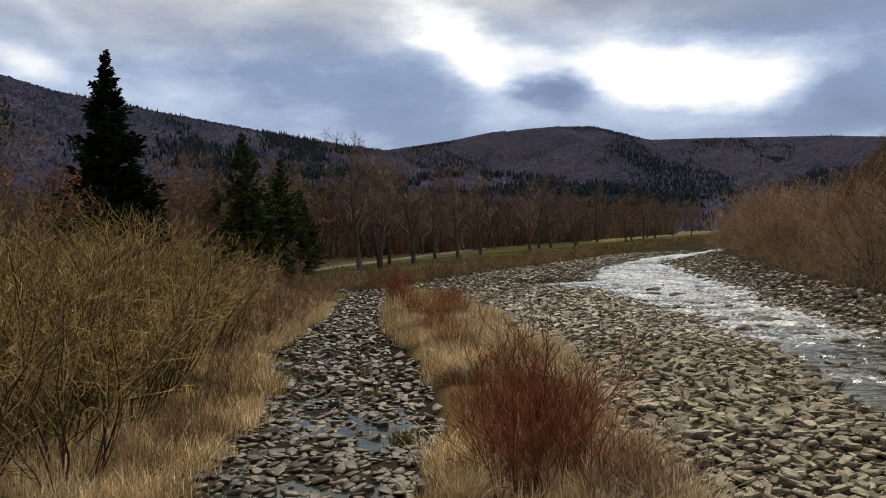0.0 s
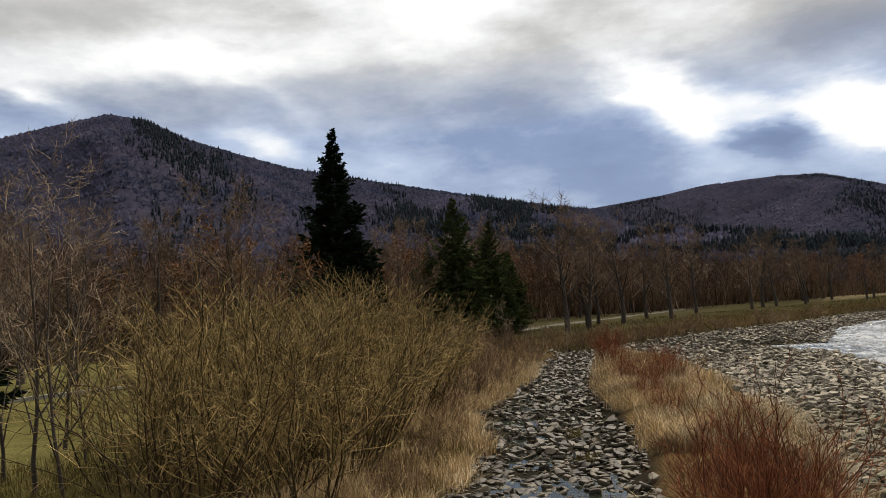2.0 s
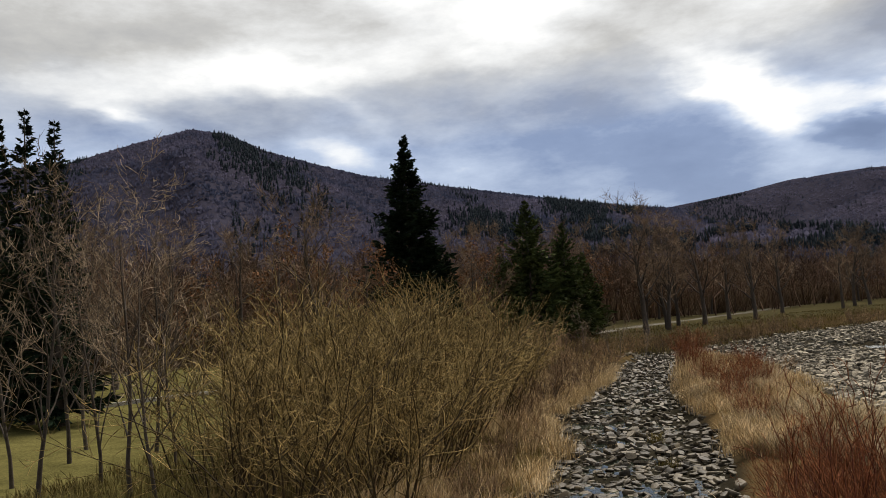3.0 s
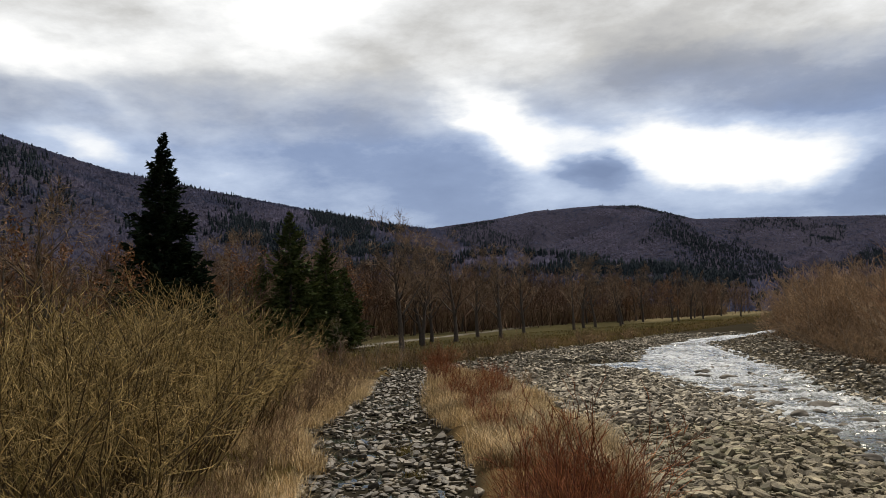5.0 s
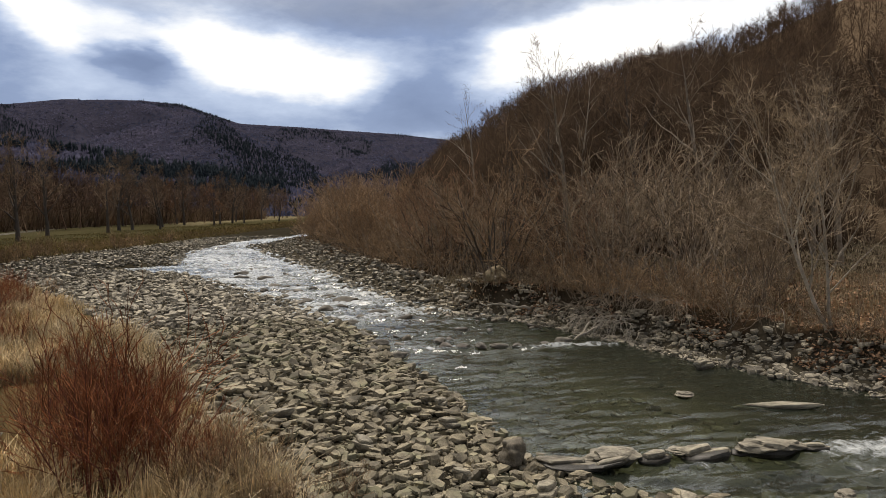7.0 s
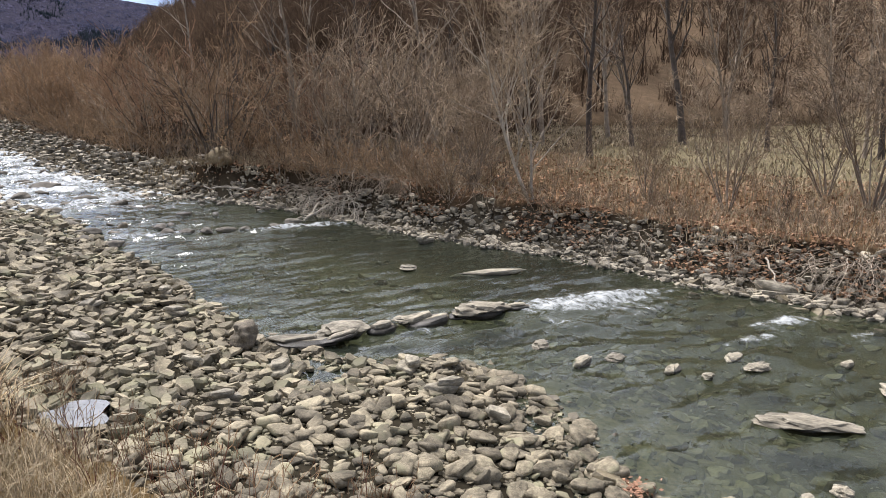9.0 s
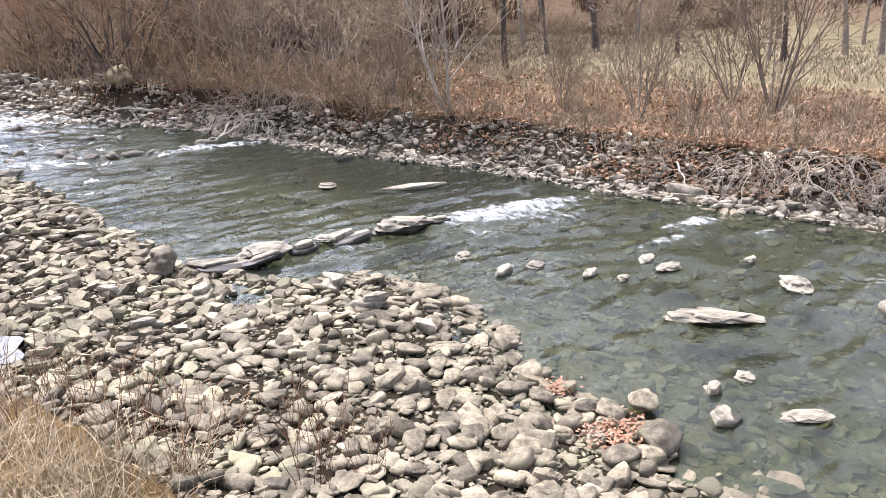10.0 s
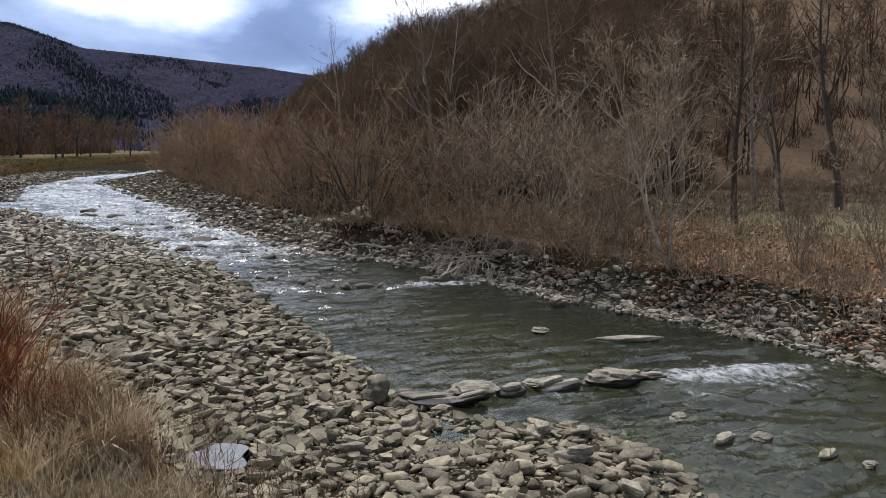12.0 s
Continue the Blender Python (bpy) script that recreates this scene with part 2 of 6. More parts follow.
# distance haze is painted into these two wood colours as added blue
HAZED_BARE = surface("hazed_bare_wood", (0.046, 0.056, 0.097), (0.118, 0.111, 0.165), 0.006, 0.95, 0.0, 0.05, "island", 0.22, haze=0.5)
HAZED_NEEDLE = surface("hazed_needles", (0.016, 0.024, 0.032), (0.028, 0.038, 0.046), 0.02, 0.95, 0.0, 0.2, "island", 0.2, haze=0.3)
HILL_WOOD = surface("hill_wood", (0.05, 0.034, 0.023), (0.155, 0.107, 0.072), 0.12, 0.95, 0.0, 2.0, "island", 0.3, haze=0.4)
PARK_WOOD = surface("park_wood", (0.06, 0.039, 0.027), (0.215, 0.14, 0.095), 0.12, 0.95, 0.0, 2.0, "island", 0.5)
UNDER_TWIG = surface("undergrowth_twig", (0.11, 0.077, 0.05), (0.28, 0.20, 0.13), 0.15, 0.9, 0.0, 2.0, "island", 0.5)
TAN_GRASS = surface("tan_grass", (0.27, 0.215, 0.135), (0.50, 0.415, 0.285), 0.6, 0.9, 0.0, 9, "island", 0.35)
DRY_GRASS = surface("dry_grass", (0.44, 0.322, 0.165), (0.78, 0.625, 0.395), 0.6, 0.9, 0.0, 9, "island", 0.35)
OLIVE_GRASS = surface("olive_grass", (0.15, 0.125, 0.045), (0.26, 0.205, 0.08), 0.6, 0.9, 0.0, 9, "island", 0.35)
LITTER = surface("leaf_litter", (0.20, 0.118, 0.07), (0.37, 0.235, 0.15), 0.6, 0.9, 0.0, 9, "island", 0.4)
ORANGE_LEAF = surface("orange_leaf", (0.30, 0.165, 0.105), (0.43, 0.26, 0.18), 2.0, 0.8, 0.0, 9, "island", 0.3)
DRIFTWOOD = surface("driftwood", (0.33, 0.29, 0.23), (0.50, 0.45, 0.37), 4.0, 0.9, 0.4, 25, "object", 0.15)
ROOT = surface("dead_root", (0.19, 0.155, 0.115), (0.36, 0.30, 0.235), 4.0, 0.9, 0.4, 25, "object", 0.25)
CLOD = surface("dry_clod", (0.20, 0.155, 0.095), (0.42, 0.34, 0.215), 3.0, 0.95, 0.8, 18)
CONCRETE = surface("concrete", (0.34, 0.33, 0.30), (0.45, 0.44, 0.41), 2.0, 0.9, 0.3, 20)


# ---- mesh tools ----
def mesh_of(name, verts, faces, material, smooth=True):
    """A mesh from arrays; faces: one array, or several, of triangles or quads."""
    verts = np.asarray(verts, np.float32).reshape(-1, 3)
    faces = [np.asarray(f, np.int32) for f in (faces if isinstance(faces, list) else [faces]) if len(f)]
    me = bpy.data.meshes.new(name)
    me.vertices.add(len(verts))
    me.vertices.foreach_set("co", verts.ravel())
    count = sum(len(f) for f in faces)
    me.loops.add(sum(f.size for f in faces))
    me.loops.foreach_set("vertex_index", np.concatenate([f.ravel() for f in faces]))
    me.polygons.add(count)
    sizes = np.concatenate([np.full(len(f), f.shape[1], np.int32) for f in faces])
    me.polygons.foreach_set("loop_start", np.concatenate([[0], np.cumsum(sizes)[:-1]]).astype(np.int32))
    me.polygons.foreach_set("use_smooth", np.full(count, smooth))
    me.materials.append(material)
    me.update(calc_edges=True)
    return me


def part(name, data, parent, label=""):
    """Links a mesh as one part under a thing."""
    ob = new(name, data)
    ob.parent = parent
    return tagged(ob, label)


def smooth(x):
    x = np.clip(x, 0, 1)
    return x * x * (3 - 2 * x)


LATTICE = np.random.default_rng(5).random((256, 256))


def value_noise(x, y):
    i, j = np.floor(x).astype(int), np.floor(y).astype(int)
    u, v = smooth(x - i), smooth(y - j)
    g = lambda a, b: LATTICE[(i + a) % 256, (j + b) % 256]
    return (g(0, 0) * (1 - u) + g(1, 0) * u) * (1 - v) + (g(0, 1) * (1 - u) + g(1, 1) * u) * v


def fbm(x, y, octaves=4):
    total, size = 0, 0.5
    for k in range(octaves):
        total = total + size * (value_noise(x * 2**k + 17 * k, y * 2**k + 31 * k) - 0.5)
        size *= 0.5
    return total * 2


def unit(v):
    return v / (np.linalg.norm(v, axis=-1, keepdims=True) + 1e-9)


def tubes(paths, radii, sides=3):
    """Tapered tubes along paths (n, k, 3)."""
    n, k, _ = paths.shape
    way = unit(np.gradient(paths, axis=1))
    ref = np.where(np.abs(way[..., 2:3]) > 0.9, np.array([1.0, 0.2, 0.0]), np.array([0.1, 0.2, 1.0]))
    u = unit(np.cross(way, ref))
    v = np.cross(way, u)
    ang = np.arange(sides) * 2 * np.pi / sides
    ring = paths[:, :, None] + radii[:, :, None, None] * (np.cos(ang)[:, None] * u[:, :, None] + np.sin(ang)[:, None] * v[:, :, None])
    base = (np.arange(n)[:, None, None] * k + np.arange(k - 1)[None, :, None]) * sides
    s = np.arange(sides)
    t = (s + 1) % sides
    quad = np.stack([base + s, base + t, base + sides + t, base + sides + s], -1)
    return ring.reshape(-1, 3), quad.reshape(-1, 4)


def slivers(rng, paths, per, length, wide, spread=0.8, up=0.15):
    """Thin twig tips, three-cornered, along paths."""
    n, k, _ = paths.shape
    u = rng.uniform(0.15, 1.0, (n, per)) * (k - 1.001)
    i = u.astype(int)
    f = (u - i)[..., None]
    rows = np.arange(n)[:, None]
    a, b = paths[rows, i], paths[rows, i + 1]
    base = a + (b - a) * f
    way = unit(unit(b - a) + spread * rng.normal(size=base.shape) + np.array([0, 0, up]))
    tip = base + way * (length * rng.uniform(0.5, 1.3, (n, per, 1)))
    side = unit(np.cross(way, rng.normal(size=base.shape))) * wide
    v = np.stack([base - side, base + side, tip], 2).reshape(-1, 3)
    return v, np.arange(len(v)).reshape(-1, 3)


def join(*bits):
    """Joins (verts, faces) pairs into one verts array and a list of faces."""
    verts, faces, at = [], [], 0
    for v, f in bits:
        for g in f if isinstance(f, list) else [f]:
            faces.append(g + at)
        verts.append(v)
        at += len(v)
    return np.concatenate(verts), faces


def sprout(rng, paths, radii, per, start, end, length, angle, up=0.1, k=4, wiggle=0.15, thin=0.55, taper=0.3):
    """Branches that leave the given paths."""
    n, kk, _ = paths.shape
    u = start + (end - start) * (np.arange(per)[None] + rng.random((n, per))) / per
    at = u * (kk - 1.001)
    i = at.astype(int)
    f = (at - i)[..., None]
    rows = np.arange(n)[:, None]
    a, b = paths[rows, i], paths[rows, i + 1]
    base = a + (b - a) * f
    way = unit(b - a)
    rad = radii[rows, i] * (1 - f[..., 0]) + radii[rows, i + 1] * f[..., 0]
    whole = np.linalg.norm(np.diff(paths, axis=1), axis=-1).sum(1)[:, None]
    side = rng.normal(size=base.shape)
    side = unit(side - (side * way).sum(-1, keepdims=True) * way)
    ang = radians(angle) * rng.uniform(0.65, 1.3, (n, per))[..., None]
    d = way * np.cos(ang) + side * np.sin(ang)
    long = length * whole * (1.15 - 0.6 * u) * rng.uniform(0.65, 1.25, (n, per))
    d, base, long, rad = d.reshape(-1, 3), base.reshape(-1, 3), long.reshape(-1), rad.reshape(-1)
    out = [base]
    for _ in range(k - 1):
        d = unit(d + np.array([0, 0, up]) + wiggle * rng.normal(size=d.shape))
        out.append(out[-1] + d * (long / (k - 1))[:, None])
    return np.stack(out, 1), (rad * thin)[:, None] * np.linspace(1, taper, k)[None]


def scatter_copies(verts, faces, places, scales, turns, tilt=None):
    """Many copies of one small mesh in one array: places (n, 3), scales (n, 3), turns about z."""
    n = len(places)
    c, s = np.cos(turns), np.sin(turns)
    v = verts[None] * scales[:, None]
    if tilt is not None:
        ax, ay = tilt[:, 0:1], tilt[:, 1:2]
        y, z = v[..., 1] * np.cos(ax) - v[..., 2] * np.sin(ax), v[..., 1] * np.sin(ax) + v[..., 2] * np.cos(ax)
        x, z = v[..., 0] * np.cos(ay) + z * np.sin(ay), -v[..., 0] * np.sin(ay) + z * np.cos(ay)
        v = np.stack([x, y, z], -1)
    x = v[..., 0] * c[:, None] - v[..., 1] * s[:, None]
    y = v[..., 0] * s[:, None] + v[..., 1] * c[:, None]
    v = np.stack([x, y, v[..., 2]], -1) + places[:, None]
    f = faces[None] + (np.arange(n) * len(verts))[:, None, None]
    return v.reshape(-1, 3), f.reshape(-1, faces.shape[1])

# ---- the lie of the land ----
# left and right edge of the river, by distance along the valley
LEFT_Y = [-60, -5, 1.8, 2.4, 4.3, 5.6, 7.7, 9.0, 10.2, 12.8, 15.5, 20.4, 24, 28, 34, 43, 51, 66, 72, 76, 79.5, 98, 115, 137, 152, 172, 230, 400]
LEFT_X = [4, 6.2, 7.7, 8.3, 9.1, 10.3, 11.1, 11.2, 9.8, 9.4, 10, 11.3, 11.8, 13, 14, 14.6, 14, 13.9, 12.2, 9.2, 15.5, 20.5, 27, 40, 54, 66, 90, 190]
RIGHT_Y = [-60, -5, 2, 7, 12, 18, 22, 27.5, 31, 34, 42, 57, 98, 116, 144, 165, 230, 400]
RIGHT_X = [23, 21.5, 21, 21, 21.7, 21.4, 21.7, 22, 21, 19.4, 20.4, 23, 29.7, 33, 50, 72, 108, 215]
RIM_Y, RIM_W = [0, 13, 18, 27, 31, 35, 45, 64, 104, 200], [2.0, 2.0, 1.0, 0.9, 2.0, 3.2, 4.0, 5.0, 9.0, 9.0]
# the half-dry side channel
CHAN_Y = [-40, 14, 22, 27, 34, 47, 60, 73, 80]
CHAN_L = [-6, -5.7, -5.9, -6.1, -8.4, -8.1, -9.2, -9.2, -8.5]
CHAN_Y2 = [-40, 14, 20, 26, 32, 37, 43, 49, 57, 72, 80]
CHAN_R = [-1, -1, -0.5, -1.0, -1.7, -2.8, -3.6, -4.2, -4.7, -5.2, -5.6]
# the grassy strip between channel and gravel bar
STRIP_Y, STRIP_X = [-40, 5, 9, 14, 19, 29, 43, 60, 72], [4.4, 4.6, 5.0, 4.3, 4.3, 5.0, 3.6, 0.5, -5]
# foot of the park's bank, by distance across the valley
PARK_X, PARK_Y = [-200, -30, -14, -5, 5, 20, 47, 83, 150, 400], [66, 66, 71, 78, 100, 121, 172, 236, 330, 640]
# skylines: azimuth, elevation
HILL = ([20, 26, 31.4, 34, 37.5, 42.5, 48.6, 52.4, 55.4, 62, 75, 95, 130, 180], [0, 2.6, 5.05, 6.7, 9.1, 10.4, 11.3, 12.1, 13.5, 16, 18, 16, 10, 6])
HILL_FOOT = ([20, 31, 36, 42, 55, 65, 75, 95, 180], [250, 150, 85, 62, 60, 84, 104, 90, 90])
HILL_RIDGE = ([20, 31, 36, 42, 55, 75, 180], [380, 350, 340, 345, 380, 420, 420])
PEAK = ([-180, -90, -60, -47.8, -43, -39.4, -37, -34, -26.9, -16.6, -6.5, -3.7, -1.2, 2, 5.2, 10], [5, 8, 10.5, 12.0, 13.6, 14.6, 14.3, 13.0, 11.0, 9.1, 7.1, 6.7, 5.6, 4.6, 3.4, 0])
FAR = ([-30, -12, -3.7, 1.1, 4, 6.7, 9, 11.7, 15.7, 20, 27, 31, 45, 70, 100], [3, 5.5, 6.8, 7.3, 7.75, 7.9, 7.95, 7.75, 6.5, 6.3, 5.8, 5.35, 5, 5, 3])
LOW = ([-20, -5, 0, 2.5, 4.7, 10, 14.5, 18, 21.4, 30, 40, 60], [4.2, 5.2, 5.0, 4.85, 4.6, 3.9, 3.25, 2.3, 1.7, 1.5, 1.3, 0])
SPUR = ([0, 5, 8, 12, 14, 14.6, 16.8, 19.8, 23.8, 28], [3.5, 5.0, 6.0, 7.1, 7.0, 6.55, 5.3, 4.05, 2.5, 0.8])


def ridge(r, az, line, foot, crest, trees, rugged=0.2):
    """Height of a ridge whose wooded skyline shows at the elevations of line."""
    top = np.maximum(EYE + crest * np.tan(np.radians(np.interp(az, *line))) - trees, 0)
    u = (r - foot) / (crest - foot)
    gully = fbm(az * 0.28 + 3 + r * 0.0011, r * 0.0016 + az * 0.05, 5)
    up = np.clip(u, 0, 1) ** 1.15
    return np.where(u < 1, top * up * (1 + rugged * gully * np.sin(np.pi * np.clip(u, 0, 1)) ** 1.6), top - (r - crest) * 0.35)


def land(x, y):
    """Ground height at (x, y)."""
    x, y = np.asarray(x, float), np.asarray(y, float)
    left, right = np.interp(y, LEFT_Y, LEFT_X), np.interp(y, RIGHT_Y, RIGHT_X)
    n1, n2 = fbm(x * 0.5, y * 0.5, 3), fbm(x * 0.11 + 9, y * 0.11, 3)
    wet = np.minimum(x - left, right - x)
    h = np.where(wet > 0, -0.62 * smooth(wet / 3.5), 0.0)
    bar = left - x
    h = np.where((bar > 0) & (x < right), 0.02 + 0.33 * smooth(bar / 4) + 0.10 * n1 + 0.12 * n2, h)
    cl, cr = np.interp(y, CHAN_Y, CHAN_L), np.interp(y, CHAN_Y2, CHAN_R)
    strip = np.interp(y, STRIP_Y, STRIP_X)
    on_strip = smooth((x - cr) / 1.0) * smooth((strip - x) / 1.5 + 0.3)
    h = h + 0.3 * on_strip
    inside = smooth((x - cl + 0.8) / 1.6) * smooth((cr + 0.5 - x) / 1.2) * smooth((82 - y) / 10)
    h = h * (1 - inside) + inside * (0.03 + 0.13 * n1)
    bank = cl - x
    h = np.where(bank > 0, np.maximum(h, 0.05 + 1.45 * smooth(bank / 8) + 0.12 * n2 * smooth(bank)), h)
    shore = x - right
    wide = np.interp(y, RIM_Y, RIM_W)
    h = np.where(shore > 0, 1.05 * smooth(shore / wide) ** 1.3 + 0.45 * smooth((shore - wide) / 14) + 0.12 * n2 * smooth(shore / 4), h)
    scarp = (0.5 + 0.5 * smooth((y - 14) / 4)) * smooth((y + 8) / 4) * smooth((40 - y) / 8)
    h = np.where(shore > 0, h + scarp * (0.75 * smooth((shore - wide * 0.75 - 0.5 * n1) / 0.5) - 0.25 * smooth(shore / 1.2)), h)
    park = y - np.interp(x, PARK_X, PARK_Y)
    away = smooth((left - x) / 4)
    h = np.where((park > 0) & (shore < 0), np.maximum(h, (0.2 + 1.5 * smooth(park / 6) + 0.25 * n2) * np.maximum(away, smooth(park / 20)) + np.clip(park, 0, 500) * 0.004), h)
    r, az = np.hypot(x, y), np.degrees(np.arctan2(x, y))
    up = ridge(r, az, HILL, np.interp(az, *HILL_FOOT), np.interp(az, *HILL_RIDGE), 11) * smooth((shore - 8) / 20)
    up = np.where(az < 20, 0, up)
    up = np.maximum(up, ridge(r, az, PEAK, 330.0, 1300.0, 7))
    up = np.maximum(up, ridge(r, az, LOW, 480.0, 900.0, 9, 0.3))
    up = np.maximum(up, ridge(r, az, SPUR, 1000.0, 1850.0, 8, 0.3))
    up = np.maximum(up, ridge(r, az, FAR, 1150.0, 2400.0, 8, 0.5))
    return np.where(r > 40, h + np.maximum(up, 0), h)


def zones(x, y):
    """Colour of the bare ground; some zones hold shade or distance haze."""
    shape = (*x.shape, 1)
    # near-black base, so that gaps between the cobbles read as shaded
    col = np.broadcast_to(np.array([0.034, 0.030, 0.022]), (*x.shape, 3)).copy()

    def lay(mask, colour):
        m = np.clip(mask, 0, 1).reshape(shape)
        col[:] = col * (1 - m) + m * np.array(colour)

    left, right = np.interp(y, LEFT_Y, LEFT_X), np.interp(y, RIGHT_Y, RIGHT_X)
    n = fbm(x * 0.3, y * 0.3, 4)
    lay((np.minimum(x - left, right - x) + 0.3) * 3, (0.10, 0.09, 0.062))
    # pale gravel under the shallow edge of the bar
    lay(np.minimum((x - left) * 3, (4.5 - (x - left)) / 2.5) * smooth((9 - y) / 4) + n * 0.3 * (x > left) * (x < left + 4) * (y < 8), (0.21, 0.178, 0.12))
    # the deep pool below the bank: brown silt, darkened for the bank's shade and reflection
    lay(np.minimum((4.2 - (right - x)) / 2.5, (right - x) * 3) * smooth((y - 6) / 6) * smooth((28 - y) / 5) + n * 0.3 * (x > left + 2) * (x < right), (0.030, 0.024, 0.012))
    cl, cr = np.interp(y, CHAN_Y, CHAN_L), np.interp(y, CHAN_Y2, CHAN_R)
    strip = np.interp(y, STRIP_Y, STRIP_X)
    lay(np.minimum(x - cl, cr - x) * 2 + 0.5, (0.032, 0.029, 0.022))
    lay(np.minimum(np.minimum(x - cr, strip - x) * 2, (75 - y) / 4) + n, (0.13, 0.09, 0.045))
    lay((cl - x) * 1.5 + n * 2, (0.105, 0.075, 0.037))
    # darker strip painted as the shade under the left willows
    lay((cl - 6.5 - x) * 0.7 + n, (0.085, 0.075, 0.028))
    lay((cl - 10.5 - x) * 0.5 + n, (0.135, 0.125, 0.048))
    shore = x - right
    wide = np.interp(y, RIM_Y, RIM_W)
    lay(np.minimum(shore * 4, 1), (0.055, 0.048, 0.036))
    lay((shore - wide * 0.95) * 1.5 + n, (0.15, 0.095, 0.055))
    lay((shore - wide - 8) * 0.3 + n * 1.5, (0.165, 0.142, 0.090))
    # soil under the bank willows, darkened for their shade and the undercut hollow
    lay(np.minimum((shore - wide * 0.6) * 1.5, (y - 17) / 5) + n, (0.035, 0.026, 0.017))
    # bare soil under the lip of the bank, a dark band painted as its shade
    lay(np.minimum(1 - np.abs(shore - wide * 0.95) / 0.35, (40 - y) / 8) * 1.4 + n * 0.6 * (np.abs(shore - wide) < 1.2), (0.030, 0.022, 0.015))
    park = y - np.interp(x, PARK_X, PARK_Y)
    lay(np.minimum(park * 0.8 + n * 2, (left - x) * 0.5), (0.06, 0.043, 0.022))
    lay(np.minimum(np.minimum((park - 8.5) * 0.6 + n, (left - x) * 0.3), 1), (0.064, 0.057, 0.030))
    lay(np.minimum(np.minimum((park - 30) * 0.05, (left - x) * 0.3), (x - 34) * 0.05) + n * 0.2, (0.165, 0.14, 0.085))
    lane = np.abs(x - np.interp(y, [60, 77.6, 88, 105, 121, 143, 200, 300], [-24, -20.8, -17.7, -14.7, -9.6, -2.7, 14, 50]))
    lay(np.minimum(2.2 - lane * 1.5, (y - 62) / 5), (0.19, 0.182, 0.168))
    r, az = np.hypot(x, y), np.degrees(np.arctan2(x, y))
    lay(np.where(az > 20, (r - np.interp(az, *HILL_FOOT)) / 12, 0) * smooth((shore - 10) / 10) + n * 0.5 * (shore > 20), (0.08, 0.057, 0.038))
    # the leaf-strewn slope behind the meadow is a lighter brown
    lay(np.where(az > 50, (r - np.interp(az, *HILL_FOOT)) / 12, 0) * smooth((az - 54) / 8) * smooth((shore - 10) / 10) * 0.9, (0.148, 0.108, 0.074))
    # far slopes carry a blue haze tint in their ground colour
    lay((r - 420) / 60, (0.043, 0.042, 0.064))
    return col


def make_ground():
    rings = np.concatenate([[0.0], np.unique(np.concatenate([np.geomspace(2.0, 4600.0, 290), [900.0, 1300.0, 1850.0, 2400.0]]))])
    bearing = np.concatenate([np.arange(-62, 92, 0.38), np.arange(92, 298, 2.0)])
    rr, aa = np.meshgrid(rings[1:], np.radians(bearing), indexing="ij")
    x, y = rr * np.sin(aa), rr * np.cos(aa)
    z = land(x, y)
    n, m = z.shape
    verts = np.concatenate([np.stack([x, y, z], -1).reshape(-1, 3), [[0, 0, float(land(0.0, 0.0))]]])
    i, j = np.meshgrid(np.arange(n - 1), np.arange(m), indexing="ij")
    k = (j + 1) % m
    quads = np.stack([i * m + j, i * m + k, (i + 1) * m + k, (i + 1) * m + j], -1).reshape(-1, 4)
    jj = np.arange(m)
    fan = np.stack([np.full(m, n * m), (jj + 1) % m, jj], -1)
    me = mesh_of("ground", verts, [quads[:, ::-1], fan[:, ::-1]], EARTH)
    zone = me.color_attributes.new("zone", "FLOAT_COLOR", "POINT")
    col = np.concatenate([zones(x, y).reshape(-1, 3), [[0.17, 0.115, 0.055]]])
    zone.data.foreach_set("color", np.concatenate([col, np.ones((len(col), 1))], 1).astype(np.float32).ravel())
    return tagged(new("ground", me), "valley floor of gravel, dry grass and wooded hillsides", "ground", kind="structure")


# rapids: centre, half length across and along, strength
RAPIDS = [(16.4, 9.3, 1.3, 0.95, 0.72), (17.7, 8.7, 1.4, 0.95, 0.70), (19.0, 8.15, 0.9, 0.5, 0.52), (16.0, 9.5, 0.5, 0.3, 0.8), (17.2, 9.0, 0.4, 0.25, 0.8), (15.3, 8.6, 0.5, 0.8, 0.42), (17.4, 7.6, 1.6, 0.7, 0.34), (18.65, 4.5, 0.9, 0.42, 0.66), (17.1, 4.6, 1.0, 0.22, 0.55), (18.9, 2.75, 0.6, 0.25, 0.42), (16.9, -0.2, 0.8, 0.6, 0.5), (12.6, 10.5, 0.8, 0.25, 0.36), (19.2, 22.7, 2.6, 0.6, 0.66), (14.4, 25.5, 2.2, 0.55, 0.58),
          # the far entries whiten the water for reflected sky as well as foam
          (13.9, 27.0, 0.8, 0.5, 0.42), (16.5, 33.0, 2.8, 3.0, 0.46), (17.0, 44.0, 2.8, 5.5, 0.56), (18.4, 58.0, 3.6, 8.0, 0.62), (14.2, 10.6, 0.7, 0.3, 0.35),
          (21.0, 78.0, 5.0, 10.0, 0.58), (27.0, 102.0, 6.0, 13.0, 0.60), (42.0, 132.0, 10.0, 15.0, 0.60)]


